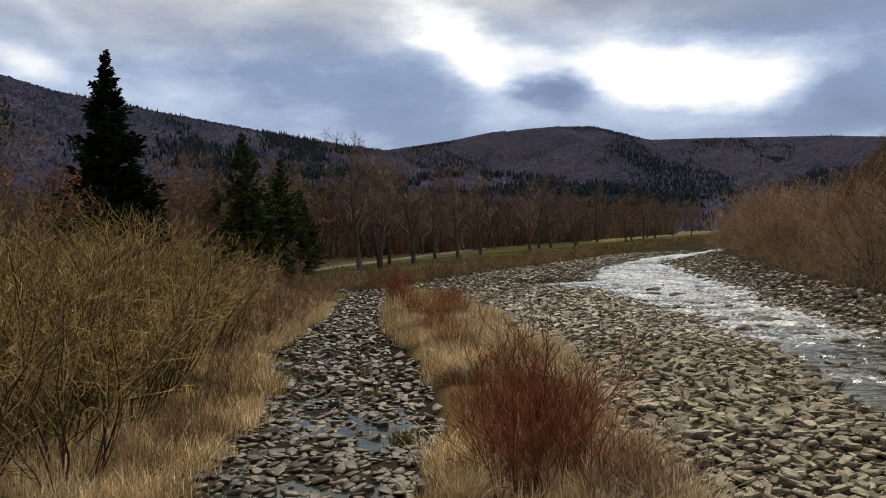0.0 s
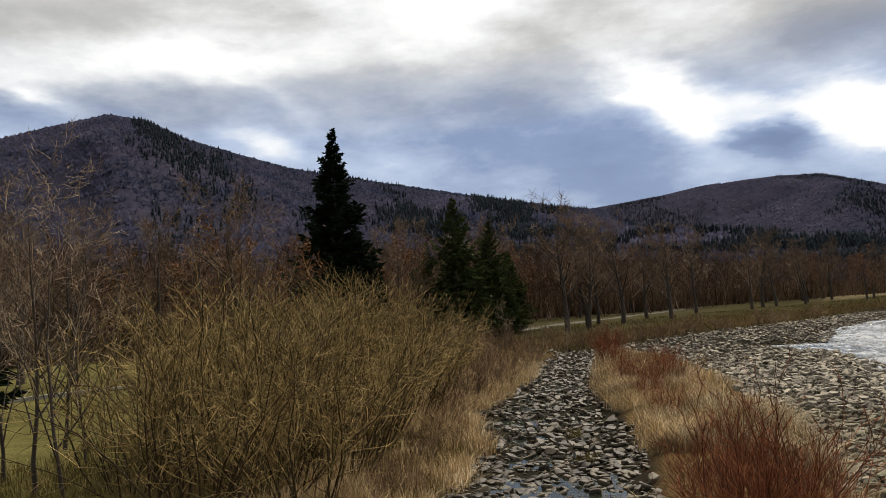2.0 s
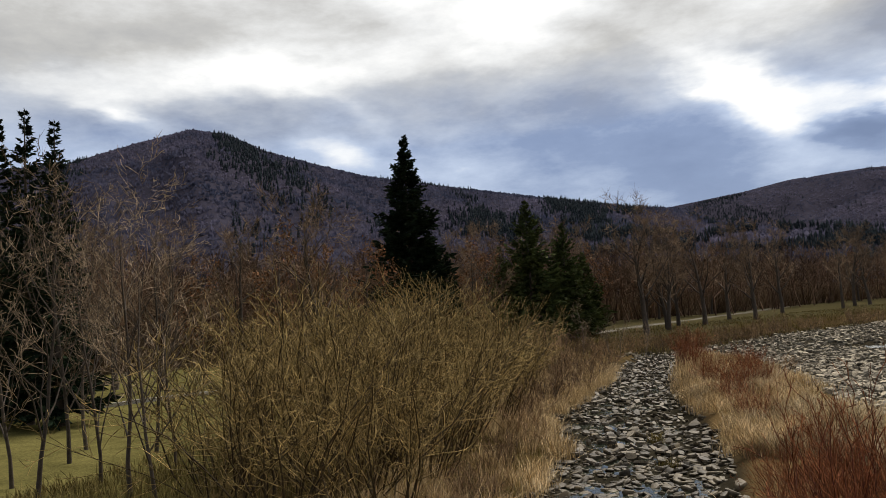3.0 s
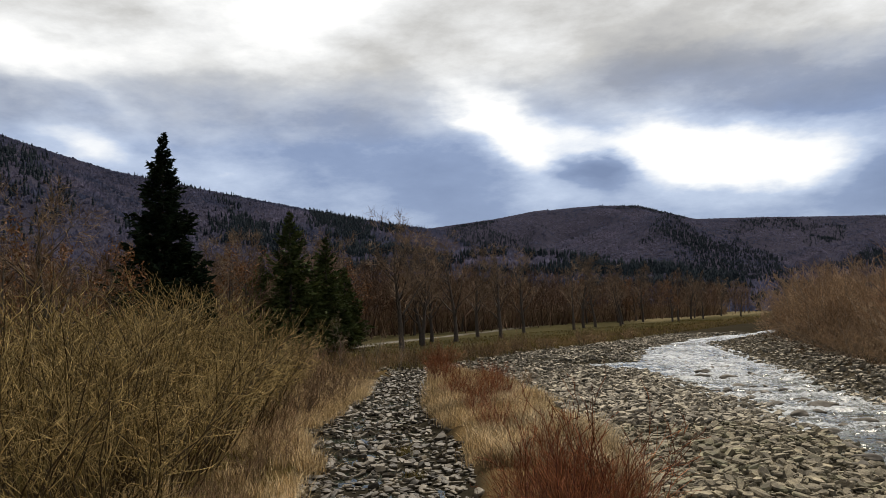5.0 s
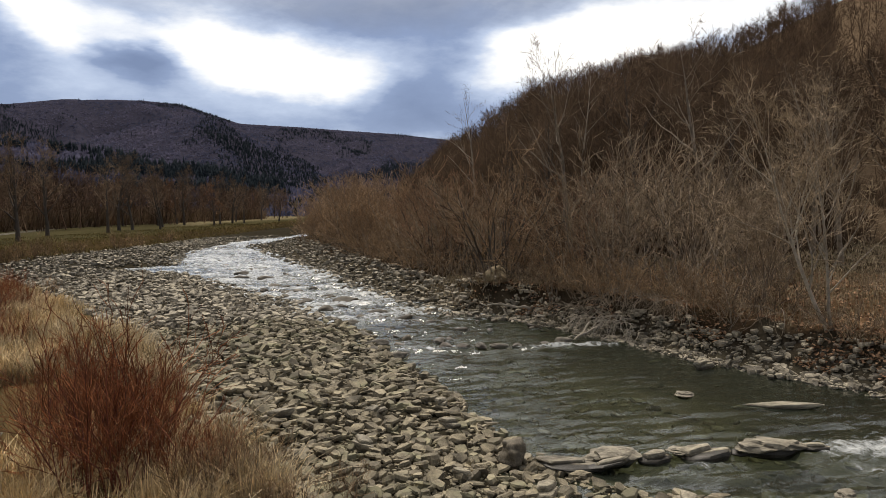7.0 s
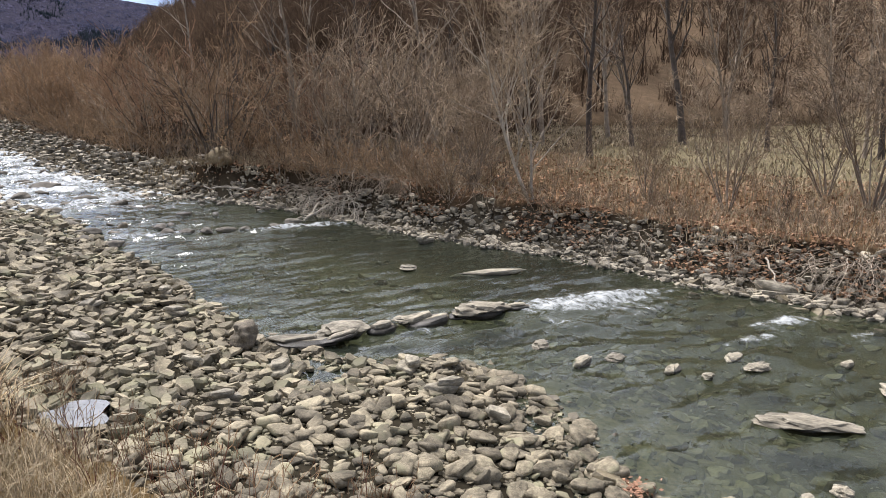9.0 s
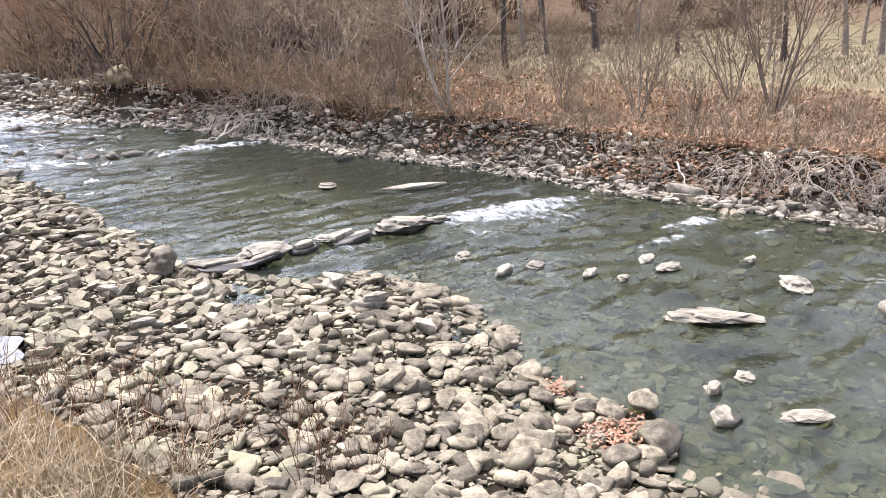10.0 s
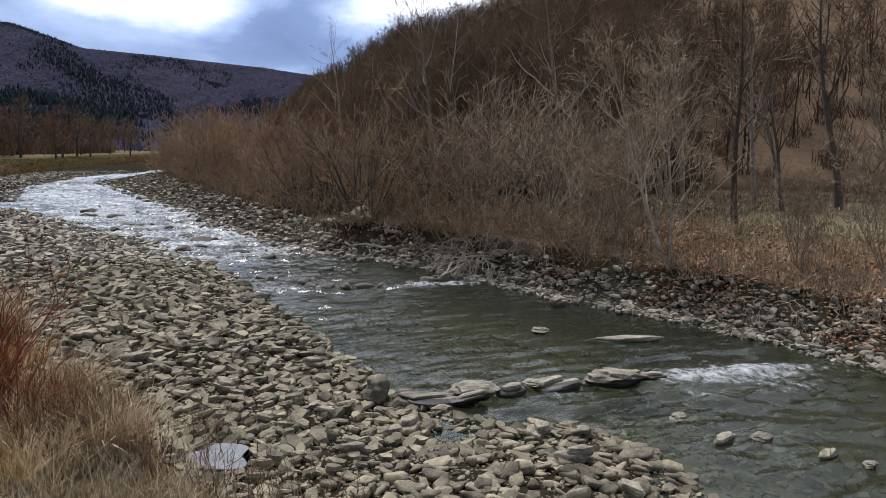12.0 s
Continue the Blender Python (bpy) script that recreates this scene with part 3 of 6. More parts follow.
def make_river():
    ys = np.concatenate([np.arange(-40, 0, 1.0), np.arange(0, 30, 0.11), np.arange(30, 60, 0.22), np.arange(60, 110, 0.6), np.arange(110, 300, 3.0)])
    us = np.linspace(0, 1, 84)
    yy, uu = np.meshgrid(ys, us, indexing="ij")
    left, right = np.interp(yy, LEFT_Y, LEFT_X) - 2.2, np.interp(yy, RIGHT_Y, RIGHT_X) + 1.0
    xx = left + (right - left) * uu
    foam = np.zeros_like(xx)
    for cx, cy, wx, wy, power in RAPIDS:
        skew = (yy - cy) + (xx - cx) * 0.42
        foam = np.maximum(foam, power * np.exp(-((xx - cx) / wx) ** 2 - (skew / wy) ** 2))
    # the broken riffle upstream; its white foam also stands for the sky's sheen
    foam = np.maximum(foam, smooth((yy - 24) / 14) * (0.46 + 0.75 * fbm(xx * 0.45, yy * 1.1 + xx * 0.3, 4)))
    # short waves, crests across the stream, higher in the riffles
    along = yy + 0.3 * xx
    still = 1 - 0.55 * smooth((yy - 9) / 4) * smooth((21 - yy) / 4)
    calm = still * smooth(np.minimum(xx - left - 2.2, right - 1.0 - xx) / 1.2) * (0.75 + 0.45 * smooth((yy - 16) / 14) + 0.5 * value_noise(xx * 0.35, yy * 0.35))
    zz = calm * (0.085 * fbm(xx * 0.8, along * 2.2, 3) + 0.05 * fbm(xx * 2.0 + 40, along * 4.4, 2)) + 0.20 * foam * (1 + 1.3 * fbm(xx * 3, yy * 4, 2))
    n, m = zz.shape
    i, j = np.meshgrid(np.arange(n - 1), np.arange(m - 1), indexing="ij")
    quads = np.stack([i * m + j, i * m + j + 1, (i + 1) * m + j + 1, (i + 1) * m + j], -1).reshape(-1, 4)
    me = mesh_of("river", np.stack([xx, yy, zz], -1), quads, WATER)
    at = me.attributes.new("foam", "FLOAT", "POINT")
    at.data.foreach_set("value", foam.astype(np.float32).ravel())
    return tagged(new("river", me), "clear shallow river with small white rapids", "river", kind="structure")


def make_channel_water():
    ys = np.linspace(-30, 74, 60)
    us = np.linspace(0, 1, 8)
    yy, uu = np.meshgrid(ys, us, indexing="ij")
    left, right = np.interp(yy, CHAN_Y, CHAN_L) - 0.3, np.interp(yy, CHAN_Y2, CHAN_R) + 0.3
    xx = left + (right - left) * uu
    n, m = xx.shape
    i, j = np.meshgrid(np.arange(n - 1), np.arange(m - 1), indexing="ij")
    quads = np.stack([i * m + j, i * m + j + 1, (i + 1) * m + j + 1, (i + 1) * m + j], -1).reshape(-1, 4)
    me = mesh_of("channel_water", np.stack([xx, yy, np.full_like(xx, 0.05)], -1), quads, PUDDLE)
    return tagged(new("channel_water", me), "shallow still water between stones of the side channel", "water", kind="structure")


ground = make_ground()
make_river()
make_channel_water()

# ---- plants ----
def thing(name, label, category, x=0.0, y=0.0, z=0.0, group=""):
    ob = new(name)
    ob.empty_display_size = 0.3
    ob.location = (x, y, z)
    return tagged(ob, label, category, group)


def shrub_meshes(seed, tall, stems, spread, stem_mat, twig_mat, twigs=6, tips=3, thick=0.016, bushy=28, least=0.004, splay=38, low=0.12):
    """A many-stemmed leafless shrub: its stems and its crown."""
    rng = np.random.default_rng(seed)
    k = 6
    turn, out = rng.uniform(0, 2 * np.pi, stems), np.sqrt(rng.random(stems))
    base = np.stack([np.cos(turn) * out * spread * 0.35, np.sin(turn) * out * spread * 0.35, np.full(stems, -0.1)], 1)
    lean = out * radians(splay) * rng.uniform(0.5, 1.2, stems)
    d = np.stack([np.cos(turn) * np.sin(lean), np.sin(turn) * np.sin(lean), np.cos(lean)], 1)
    length = tall * rng.uniform(0.65, 1.08, stems)
    pts = [base]
    for _ in range(k - 1):
        d = unit(d + 0.20 * rng.normal(size=d.shape) + np.array([0, 0, 0.07]))
        pts.append(pts[-1] + d * (length / (k - 1))[:, None])
    p = np.stack(pts, 1)
    r = (thick * rng.uniform(0.6, 1.3, stems))[:, None] * np.linspace(1, 0.3, k)[None]
    p2, r2 = sprout(rng, p, r, twigs, low, 0.97, 0.40, bushy, 0.16, 4, 0.30, 0.62)
    p3, r3 = sprout(rng, p2, r2, tips, 0.2, 0.98, 0.60, bushy * 1.15, 0.16, 3, 0.30, 0.75)
    stem = [mesh_of("stem", *tubes(p[i : i + 1], r[i : i + 1]), stem_mat) for i in range(stems)]
    return stem, mesh_of("crown", *join(tubes(p2, np.maximum(r2, least * 1.5)), tubes(p3, np.maximum(r3, least))), twig_mat)


def shrub(name, label, meshes, x, y, scale=1.0, turn=0.0, group="", sink=0.0, category="shrub"):
    ob = thing(name, label, category, x, y, float(land(x, y)) - sink, group)
    ob.rotation_euler.z = turn
    ob.scale = (scale,) * 3 if not isinstance(scale, tuple) else scale
    for stem in meshes[0]:
        part("stem", stem, ob)
    part("crown", meshes[1], ob)
    return ob


def tree_meshes(seed, tall, trunk_r, bark, twig_mat, limbs=13, sub=5, twigs=5, tips=4, start=0.28, angle=48, limb=0.42, up=0.10, lean=(0, 0), leaves=0, leaf_mat=None, stems=1, tip=0.5, tip_w=0.007, split=True, fan=0.28):
    """A bare broad-leaved tree: trunk with limbs, and a crown of twigs."""
    rng = np.random.default_rng(seed)
    k = 8
    p, r = [], []
    for s in range(stems):
        d = unit(np.array([lean[0], lean[1], 1.0]) + (fan * np.array([math.cos(s * 2.4 + seed), math.sin(s * 2.4 + seed), 0]) if stems > 1 else 0))
        pts = [np.array([0.0, 0.0, -0.2]) + (0.15 * d * np.array([1, 1, 0]) if stems > 1 else 0)]
        for _ in range(k - 1):
            d = unit(d + 0.06 * rng.normal(size=3) + np.array([0, 0, 0.05]))
            pts.append(pts[-1] + d * tall * (0.95 if s == 0 else rng.uniform(0.75, 0.95)) / (k - 1))
        p.append(pts)
        r.append(trunk_r * (1 if s == 0 else rng.uniform(0.6, 0.9)) * np.array([1.35, 1.0, 0.86, 0.72, 0.56, 0.4, 0.24, 0.08]))
    p, r = np.array(p), np.array(r)
    p1, r1 = sprout(rng, p, r, limbs, start, 0.97, limb, angle, up, 6, 0.13, 0.55, 0.25)
    p2, r2 = sprout(rng, p1, r1, sub, 0.22, 0.98, 0.48, 42, 0.08, 4, 0.15, 0.6, 0.3)
    p3, r3 = sprout(rng, p2, r2, twigs, 0.2, 1.0, 0.55, 40, 0.06, 3, 0.18, 0.65, 0.4)
    r3 = np.maximum(r3, tip_w * 0.8)
    out = [("trunk" if stems == 1 else "stem", mesh_of("trunk", *tubes(p[i : i + 1], r[i : i + 1], 9), bark)) for i in range(stems)]
    if split:
        out += [("limb", mesh_of("limb", *tubes(p1[i : i + 1], r1[i : i + 1], 5), bark)) for i in range(len(p1))]
    bits = [tubes(p2, r2), tubes(p3, r3)] + ([] if split else [tubes(p1, r1, 4)])
    if tips:
        bits.append(slivers(rng, p3, tips, tip, tip_w, 0.6))
    out.append(("crown", mesh_of("crown", *join(*bits), twig_mat)))
    if leaves:
        n = len(p3)
        at = p3[rng.integers(0, n, leaves), rng.integers(0, 3, leaves)] + rng.normal(size=(leaves, 3)) * 0.25
        a, b = unit(rng.normal(size=(leaves, 3))) * 0.16, unit(rng.normal(size=(leaves, 3))) * 0.10
        v = np.stack([at - a, at + b, at + a, at - b], 1).reshape(-1, 3)
        out.append(("foliage", mesh_of("foliage", v, np.arange(len(v)).reshape(-1, 4), leaf_mat)))
    return out


LEAN = Matrix.Rotation(radians(4.5), 4, Vector((-0.85, -0.52, 0)))


def tree(name, label, meshes, x, y, scale=1.0, turn=0.0, group="", sink=0.05, category="tree", leaning=False):
    ob = thing(name, label, category, x, y, float(land(x, y)) - sink, group)
    ob.rotation_euler = ((LEAN if leaning else Matrix()) @ Matrix.Rotation(turn, 4, "Z")).to_euler()
    ob.scale = (scale,) * 3 if not isinstance(scale, tuple) else scale
    stems, limbs = [], [me for title, me in meshes if title == "limb"]
    for title, me in meshes:
        if title != "limb":
            made = part(title, me, ob)
            stems += [made] if title in ("trunk", "stem") else []
    for k, me in enumerate(limbs):
        part("limb", me, stems[k * len(stems) // len(limbs)])
    return ob


def spruce_meshes(seed, tall, wide, mat, whorls=34, per=9, sprays=13, droop=0.35, low=0.06):
    """A spruce: trunk, and drooping boughs set with needle sprays."""
    rng = np.random.default_rng(seed)
    trunk_p = np.stack([np.zeros(9), np.zeros(9), np.linspace(-0.2, tall, 9)], 1)[None]
    trunk = mesh_of("trunk", *tubes(trunk_p, (tall * 0.013) * np.linspace(1.2, 0.05, 9)[None], 8), DARK_BARK)
    paths, lens = [], []
    for w in range(whorls):
        u = low + (1 - low) * (w / whorls) ** 0.92
        reach = wide * (1 - u) ** 1.04 * rng.uniform(0.85, 1.12) + 0.08
        for b in range(max(4, int(per * (1 - 0.5 * u)))):
            a = rng.uniform(0, 2 * np.pi)
            long = reach * rng.uniform(0.72, 1.14)
            s = np.linspace(0, 1, 5)
            rise = long * (0.5 * u - 0.10) * s - long * droop * (1 - u) * s**1.5 + long * 0.30 * s**3
            paths.append(np.stack([np.cos(a) * long * s, np.sin(a) * long * s, tall * u + rise + rng.normal() * 0.1], 1))
            lens.append(long)
    p, lens = np.array(paths), np.array(lens)
    wood = tubes(p, (0.012 + 0.008 * lens)[:, None] * np.linspace(1, 0.3, 5)[None])
    n = len(p)
    u = rng.uniform(0.12, 1.0, (n, sprays))
    at = u * 3.999
    i = at.astype(int)
    f = (at - i)[..., None]
    rows = np.arange(n)[:, None]
    a, b = p[rows, i], p[rows, i + 1]
    base = a + (b - a) * f
    way = unit(b - a)
    side = unit(np.cross(way, np.array([0, 0, 1.0]))) * np.where(rng.random((n, sprays, 1)) < 0.5, -1, 1)
    d = unit(way * 0.75 + side * rng.uniform(0.2, 1.0, (n, sprays, 1)) + np.array([0, 0, -0.35]) + 0.25 * rng.normal(size=way.shape))
    long = (0.20 + 0.20 * lens[:, None, None]) * rng.uniform(0.6, 1.3, (n, sprays, 1))
    tip = base + d * long
    q = unit(np.cross(d, rng.normal(size=d.shape))) * long * 0.16
    mid = base + d * long * 0.45
    v = np.stack([base, mid + q, tip, mid - q, mid + np.cross(d, q), mid - np.cross(d, q)], 2).reshape(-1, 3)
    k = np.arange(n * sprays)[:, None] * 6
    faces = np.concatenate([k + np.array([0, 1, 2, 3]), k + np.array([0, 4, 2, 5])])
    crown = mesh_of("crown", *join(wood, (v, faces)), mat)
    return [("trunk", trunk), ("crown", crown)]


def at_bearing(az, r):
    return r * math.sin(radians(az)), r * math.cos(radians(az))


rng = np.random.default_rng(11)

# willow thicket of the left bank
WILLOWS = [shrub_meshes(s, 5.1, 24, 3.0, WILLOW_STEM, WILLOW_TWIG, 9, 3, 0.032, 48, 0.0068, 40, 0.22) for s in (1, 2, 3)]
for k, (x, y, s) in enumerate([(-8.6, 16.5, 0.85), (-10.4, 15.6, 0.95), (-10.2, 18.6, 1.0), (-12.0, 18.2, 1.05), (-9.4, 21.2, 0.95), (-11.4, 21.8, 1.08), (-13.2, 21.0, 1.05),
                               (-10.0, 24.6, 1.0), (-12.2, 25.4, 1.1), (-14.6, 24.8, 1.05), (-10.8, 28.4, 1.05), (-13.2, 29.4, 1.12), (-15.8, 28.8, 1.1), (-10.9, 32.4, 1.0), (-13.4, 33.2, 1.1),
                               (-16.4, 33.4, 1.15), (-11.4, 36.6, 0.95), (-14.2, 37.4, 1.05), (-17.6, 38.0, 1.15), (-12.6, 41.4, 0.95), (-15.4, 42.6, 1.1), (-19.6, 43.5, 1.2), (-18.2, 26.0, 1.0), (-12.6, 16.0, 0.85)]):
    shrub("willow_shrub", "dense leafless willow shrub with yellow-brown twigs on the bank", WILLOWS[k % 3], x, y, s, k * 2.1, "willows on the left bank")

# slender young trees at the lawn's edge
SLENDER = [tree_meshes(s, 8.6, 0.055, DARK_BARK, TWIG, 15, 4, 4, 1, 0.16, 42, 0.42, 0.12, tip=0.35, tip_w=0.009) for s in (21, 22, 23)]
for k, (x, y, s) in enumerate([(-17.2, 14.5, 1.0), (-16.8, 16.2, 0.85), (-14.6, 15.0, 0.95), (-18.7, 20.4, 1.05), (-13.4, 14.6, 0.8), (-20.6, 18.6, 1.1), (-19.2, 15.4, 0.9), (-22.4, 21.0, 1.1), (-15.8, 18.0, 0.75)]):
    tree("young_tree", "slender leafless young tree at the edge of a lawn", SLENDER[k % 3], x, y, s, k * 1.7, "young trees by the lawn")

# spruces
SPRUCE = spruce_meshes(31, 18.6, 4.9, NEEDLE, 52, 12, 34)
x, y = at_bearing(-23.6, 60)
tree("spruce", "tall dark green spruce above the willows", SPRUCE, x, y)
x, y = at_bearing(-21.0, 58)
tree("spruce", "low dark spruce beside the tall one", spruce_meshes(32, 9.2, 2.6, NEEDLE, 24, 9, 15, 0.3), x, y)
SPRUCE_B = spruce_meshes(33, 16.0, 2.6, NEEDLE, 40, 9, 18)
for az, r, s in [(-50.2, 42, 0.98), (-48.4, 40, 0.92), (-51.8, 45, 1.0)]:
    x, y = at_bearing(az, r)
    tree("spruce", "narrow dark spruce at the edge of the lawn", SPRUCE_B, x, y, s, az, "spruces by the lawn")
for az, r, s in [(46.6, 330, 0.9), (35.0, 300, 0.75), (49.5, 300, 0.6)]:
    x, y = at_bearing(az, r)
    tree("spruce", "single dark spruce on the wooded ridge", SPRUCE_B, x, y, s, az, "spruces on the ridge")
OLIVE = spruce_meshes(34, 13.5, 4.4, OLIVE_NEEDLE, 34, 10, 24, 0.15)
for az, r, s in [(-14.6, 82, 1.16), (-12.0, 86, 0.98), (-16.8, 80, 0.8), (-10.6, 92, 0.75)]:
    x, y = at_bearing(az, r)
    tree("conifer", "broad olive-green conifer in the park", OLIVE, x, y, s, az, "olive conifers in the park")

# park trees
PARK = [tree_meshes(s, 13.0, 0.26, DARK_BARK, PARK_TWIG, 14, 5, 3, 8, 0.22, 44, 0.42, 0.12, tip=1.1, tip_w=0.016) for s in (41, 42, 43)]
PARK_FAR = [tree_meshes(s, 13.0, 0.26, DARK_BARK, PARK_TWIG, 12, 4, 2, 9, 0.2, 44, 0.42, 0.12, tip=1.2, tip_w=0.022, split=False) for s in (46, 47)]
PARK_LEAFY = [tree_meshes(s, 11.5, 0.24, DARK_BARK, PARK_TWIG, 13, 5, 2, 6, 0.2, 52, 0.42, 0.08, leaves=900, leaf_mat=OAK_LEAF, tip=0.8, tip_w=0.012) for s in (44, 45)]
PARK_LABEL = "leafless park tree with a broad fan of dark twigs"
for k, (x, y, s) in enumerate([(-9.7, 87, 1.12), (-8.0, 95, 0.95), (-7.6, 105, 0.9), (-1.3, 119, 1.0), (2.2, 115, 1.0), (6.9, 140, 1.05), (21, 164, 1.1), (24.4, 170, 1.1), (44, 214, 1.1), (61, 228, 1.0), (34, 190, 1.05), (130, 400, 1.2), (110, 360, 1.2)]):
    tree("park_tree", PARK_LABEL, PARK[k % 3], x, y, s, k * 2.3, "trees along the park road")
for k in range(64):
    y = 92 + 190 * rng.random() ** 1.2
    x = np.interp(y, PARK_Y[1:], PARK_X[1:]) - 10 - rng.random() * (35 + y * 0.35)
    if abs(x - np.interp(y, [77, 88, 105, 121, 143, 300], [-21, -17.7, -14.7, -9.6, -2.7, 50])) < 4:
        x -= 8
    leafy = rng.random() < 0.2
    tree("park_tree", "park tree with withered rust-brown leaves" if leafy else PARK_LABEL, PARK_LEAFY[k % 2] if leafy else (PARK_FAR[k % 2] if y > 130 else PARK[k % 3]), float(x), float(y), float(rng.uniform(0.8, 1.15)), k * 1.3, "trees of the park")
for k, (az, r, s, leafy) in enumerate([(-30.5, 46, 0.85, 0), (-33.5, 52, 0.8, 1), (-27.5, 50, 0.7, 1), (-19.0, 74, 0.85, 1), (-17.3, 78, 0.9, 0), (-36.5, 55, 0.8, 0), (-39, 60, 0.75, 1), (-42, 58, 0.85, 0), (-45, 62, 0.85, 0), (-18.2, 90, 0.9, 1), (-20.5, 88, 0.9, 0), (-25.5, 80, 0.9, 0), (-29, 75, 0.9, 1), (-47, 55, 0.8, 0), (-53, 60, 1, 0), (-9.8, 98, 0.85, 1)]):
    x, y = at_bearing(az, r)
    tree("park_tree", "park tree with withered rust-brown leaves" if leafy else PARK_LABEL, PARK_LEAFY[k % 2] if leafy else PARK[k % 3], x, y, s, k * 2.9, "trees of the park")

# rust-red shrubs of the strip and small shrubs at the channel
RUST = [shrub_meshes(s, 3.1, 44, 2.4, RUST_STEM, RUST_TWIG, 5, 3, 0.014, 20, 0.0046, 27) for s in (51, 52)]
RUST_LABEL = "leafless rust-red shrub among dry grass"
for k, (x, y, s) in enumerate([(1.6, 14.2, 1.06), (2.3, 14.8, 0.75), (1.6, 18.6, 0.6), (1.0, 15.0, 0.7), (1.9, 16.2, 0.7), (2.9, 13.6, 0.5), (0.6, 19.5, 0.45), (0.2, 31.0, 0.55), (-0.6, 36.0, 0.5), (-0.4, 40.5, 0.75), (-1.8, 43.5, 0.7), (0.9, 42.5, 0.6), (-3.6, 57.0, 0.9), (-4.0, 62.0, 0.8), (1.8, 26.0, 0.4), (0.4, 50.0, 0.55)]):
    shrub("rust_shrub", RUST_LABEL, RUST[k % 2], x, y, s, k * 1.9, "red shrubs on the strip")
BROWN = [shrub_meshes(s, 2.2, 22, 1.9, DARK_BARK, BROWN_TWIG, 6, 3, 0.014, 32, 0.006) for s in (55, 56)]
for k, (x, y, s) in enumerate([(-6.9, 19.4, 0.6), (-7.6, 20.4, 0.5), (-9.6, 38.5, 1.25), (-10.4, 41.5, 1.3), (-9.2, 45.0, 0.9), (-11.2, 48.5, 1.2), (-9.8, 53.0, 1.0), (-11.5, 57.0, 1.2), (-10.4, 63.0, 1.0),
                               (-14.5, 72.5, 1.1), (-12.4, 73.5, 0.9), (-9.6, 75.0, 1.2), (-7.4, 77.4, 1.0), (-5.2, 79.5, 1.1), (-3.4, 83.0, 0.9), (-1.6, 86.0, 1.1), (0.2, 89.5, 0.9), (2.6, 95.0, 1.2), (-16.0, 64.0, 1.3), (-14.0, 60.5, 1.2), (-17.0, 57.0, 1.3), (4.5, 98.5, 1.2), (8.0, 104.0, 1.0), (1.0, 90.0, 0.9), (14.0, 112.0, 1.3), (17.0, 116.0, 1.1), (24.0, 128.0, 1.2), (2.8, 55.0, 0.5), (5.2, 12.4, 0.35), (3.3, 12.6, 0.55), (3.9, 13.4, 0.5), (2.7, 12.4, 0.5), (3.6, 11.2, 0.4), (-7.4, 27.5, 0.55), (-8.8, 30.5, 0.7), (-7.6, 23.6, 0.5), (-7.0, 17.2, 0.45), (-8.0, 25.4, 0.6), (-9.6, 34.5, 0.9), (2.2, 23.5, 0.5), (3.4, 21.0, 0.45)]):
    shrub("brown_shrub", "small leafless brown shrub in withered grass", BROWN[k % 2], x, y, s, k * 2.7, "brown shrubs")
SAPLING = tree_meshes(61, 4.6, 0.04, BARK, TWIG, 12, 4, 3, 2, 0.2, 36, 0.36, 0.16, tip=0.3)
for k, (x, y, s) in enumerate([(-11.4, 70.5, 1.0), (-10.6, 71.5, 0.9), (-8.4, 72.5, 0.8), (-13.6, 69.5, 1.1)]):
    tree("sapling", "thin leafless sapling on the park bank", SAPLING, x, y, s, k * 1.1, "saplings on the bank")

# right bank: tall willows along the water, then single trees
BANK_WILLOW = [shrub_meshes(s, 8.0, 17, 3.6, bark, twig, 9, 3, 0.06, 40, 0.0115, 40, 0.34) for s, bark, twig in ((71, DARK_BARK, RUSSET_TWIG), (72, BARK, TWIG), (73, DARK_BARK, BROWN_TWIG))]
BEND_WILLOW = [shrub_meshes(s, 8.0, 17, 3.6, BARK, BEND_TWIG, 8, 4, 0.046, 40, 0.014) for s in (76, 77)]
GREY_WILLOW = [shrub_meshes(s, 7.0, 13, 3.6, BARK, TWIG, 8, 3, 0.055, 42, 0.011, 40, 0.36) for s in (74, 75)]
for k in range(46):
    y = 30 + 2.0 * k + rng.uniform(-0.8, 0.8)
    edge = np.interp(y, RIGHT_Y, RIGHT_X) + np.interp(y, RIM_Y, RIM_W)
    x = edge + 1.2 + rng.uniform(0, 9.0) * (0.5 + 0.5 * (k % 2))
    shrub("bank_willow", "tall leafless brown willow thicket above the stony shore", (BEND_WILLOW[k % 2] if y > 56 else BANK_WILLOW[k % 3]), float(x), float(y), float(rng.uniform(0.62, 1.08) * np.interp(y, [30, 60, 120], [0.95, 1.0, 1.15])), k * 1.3, "willows on the right bank")
for k, (x, y, s) in enumerate([(24.8, 19.6, 0.62), (26.2, 22.6, 0.8), (24.4, 25.0, 0.75), (28.0, 26.0, 0.9), (30.5, 22.5, 0.85), (25.2, 28.2, 0.85), (32.0, 28.0, 0.95), (35.5, 26.0, 0.9), (36.5, 31.5, 1.0), (29.0, 30.5, 0.95), (41.0, 29.0, 1.0), (40.0, 35.0, 1.1), (35.0, 38.0, 1.1), (44.0, 40.0, 1.1)]):
    shrub("bank_willow", "leafless grey-brown willow thicket on the leafy bank", GREY_WILLOW[k % 2], x, y, s, k * 2.2, "willows on the right bank")
GREY = [tree_meshes(s, 12.0, 0.15, BARK, TWIG, 14, 5, 4, 2, 0.26, 46, 0.42, 0.12, tip=0.5, tip_w=0.011) for s in (81, 82, 83)]
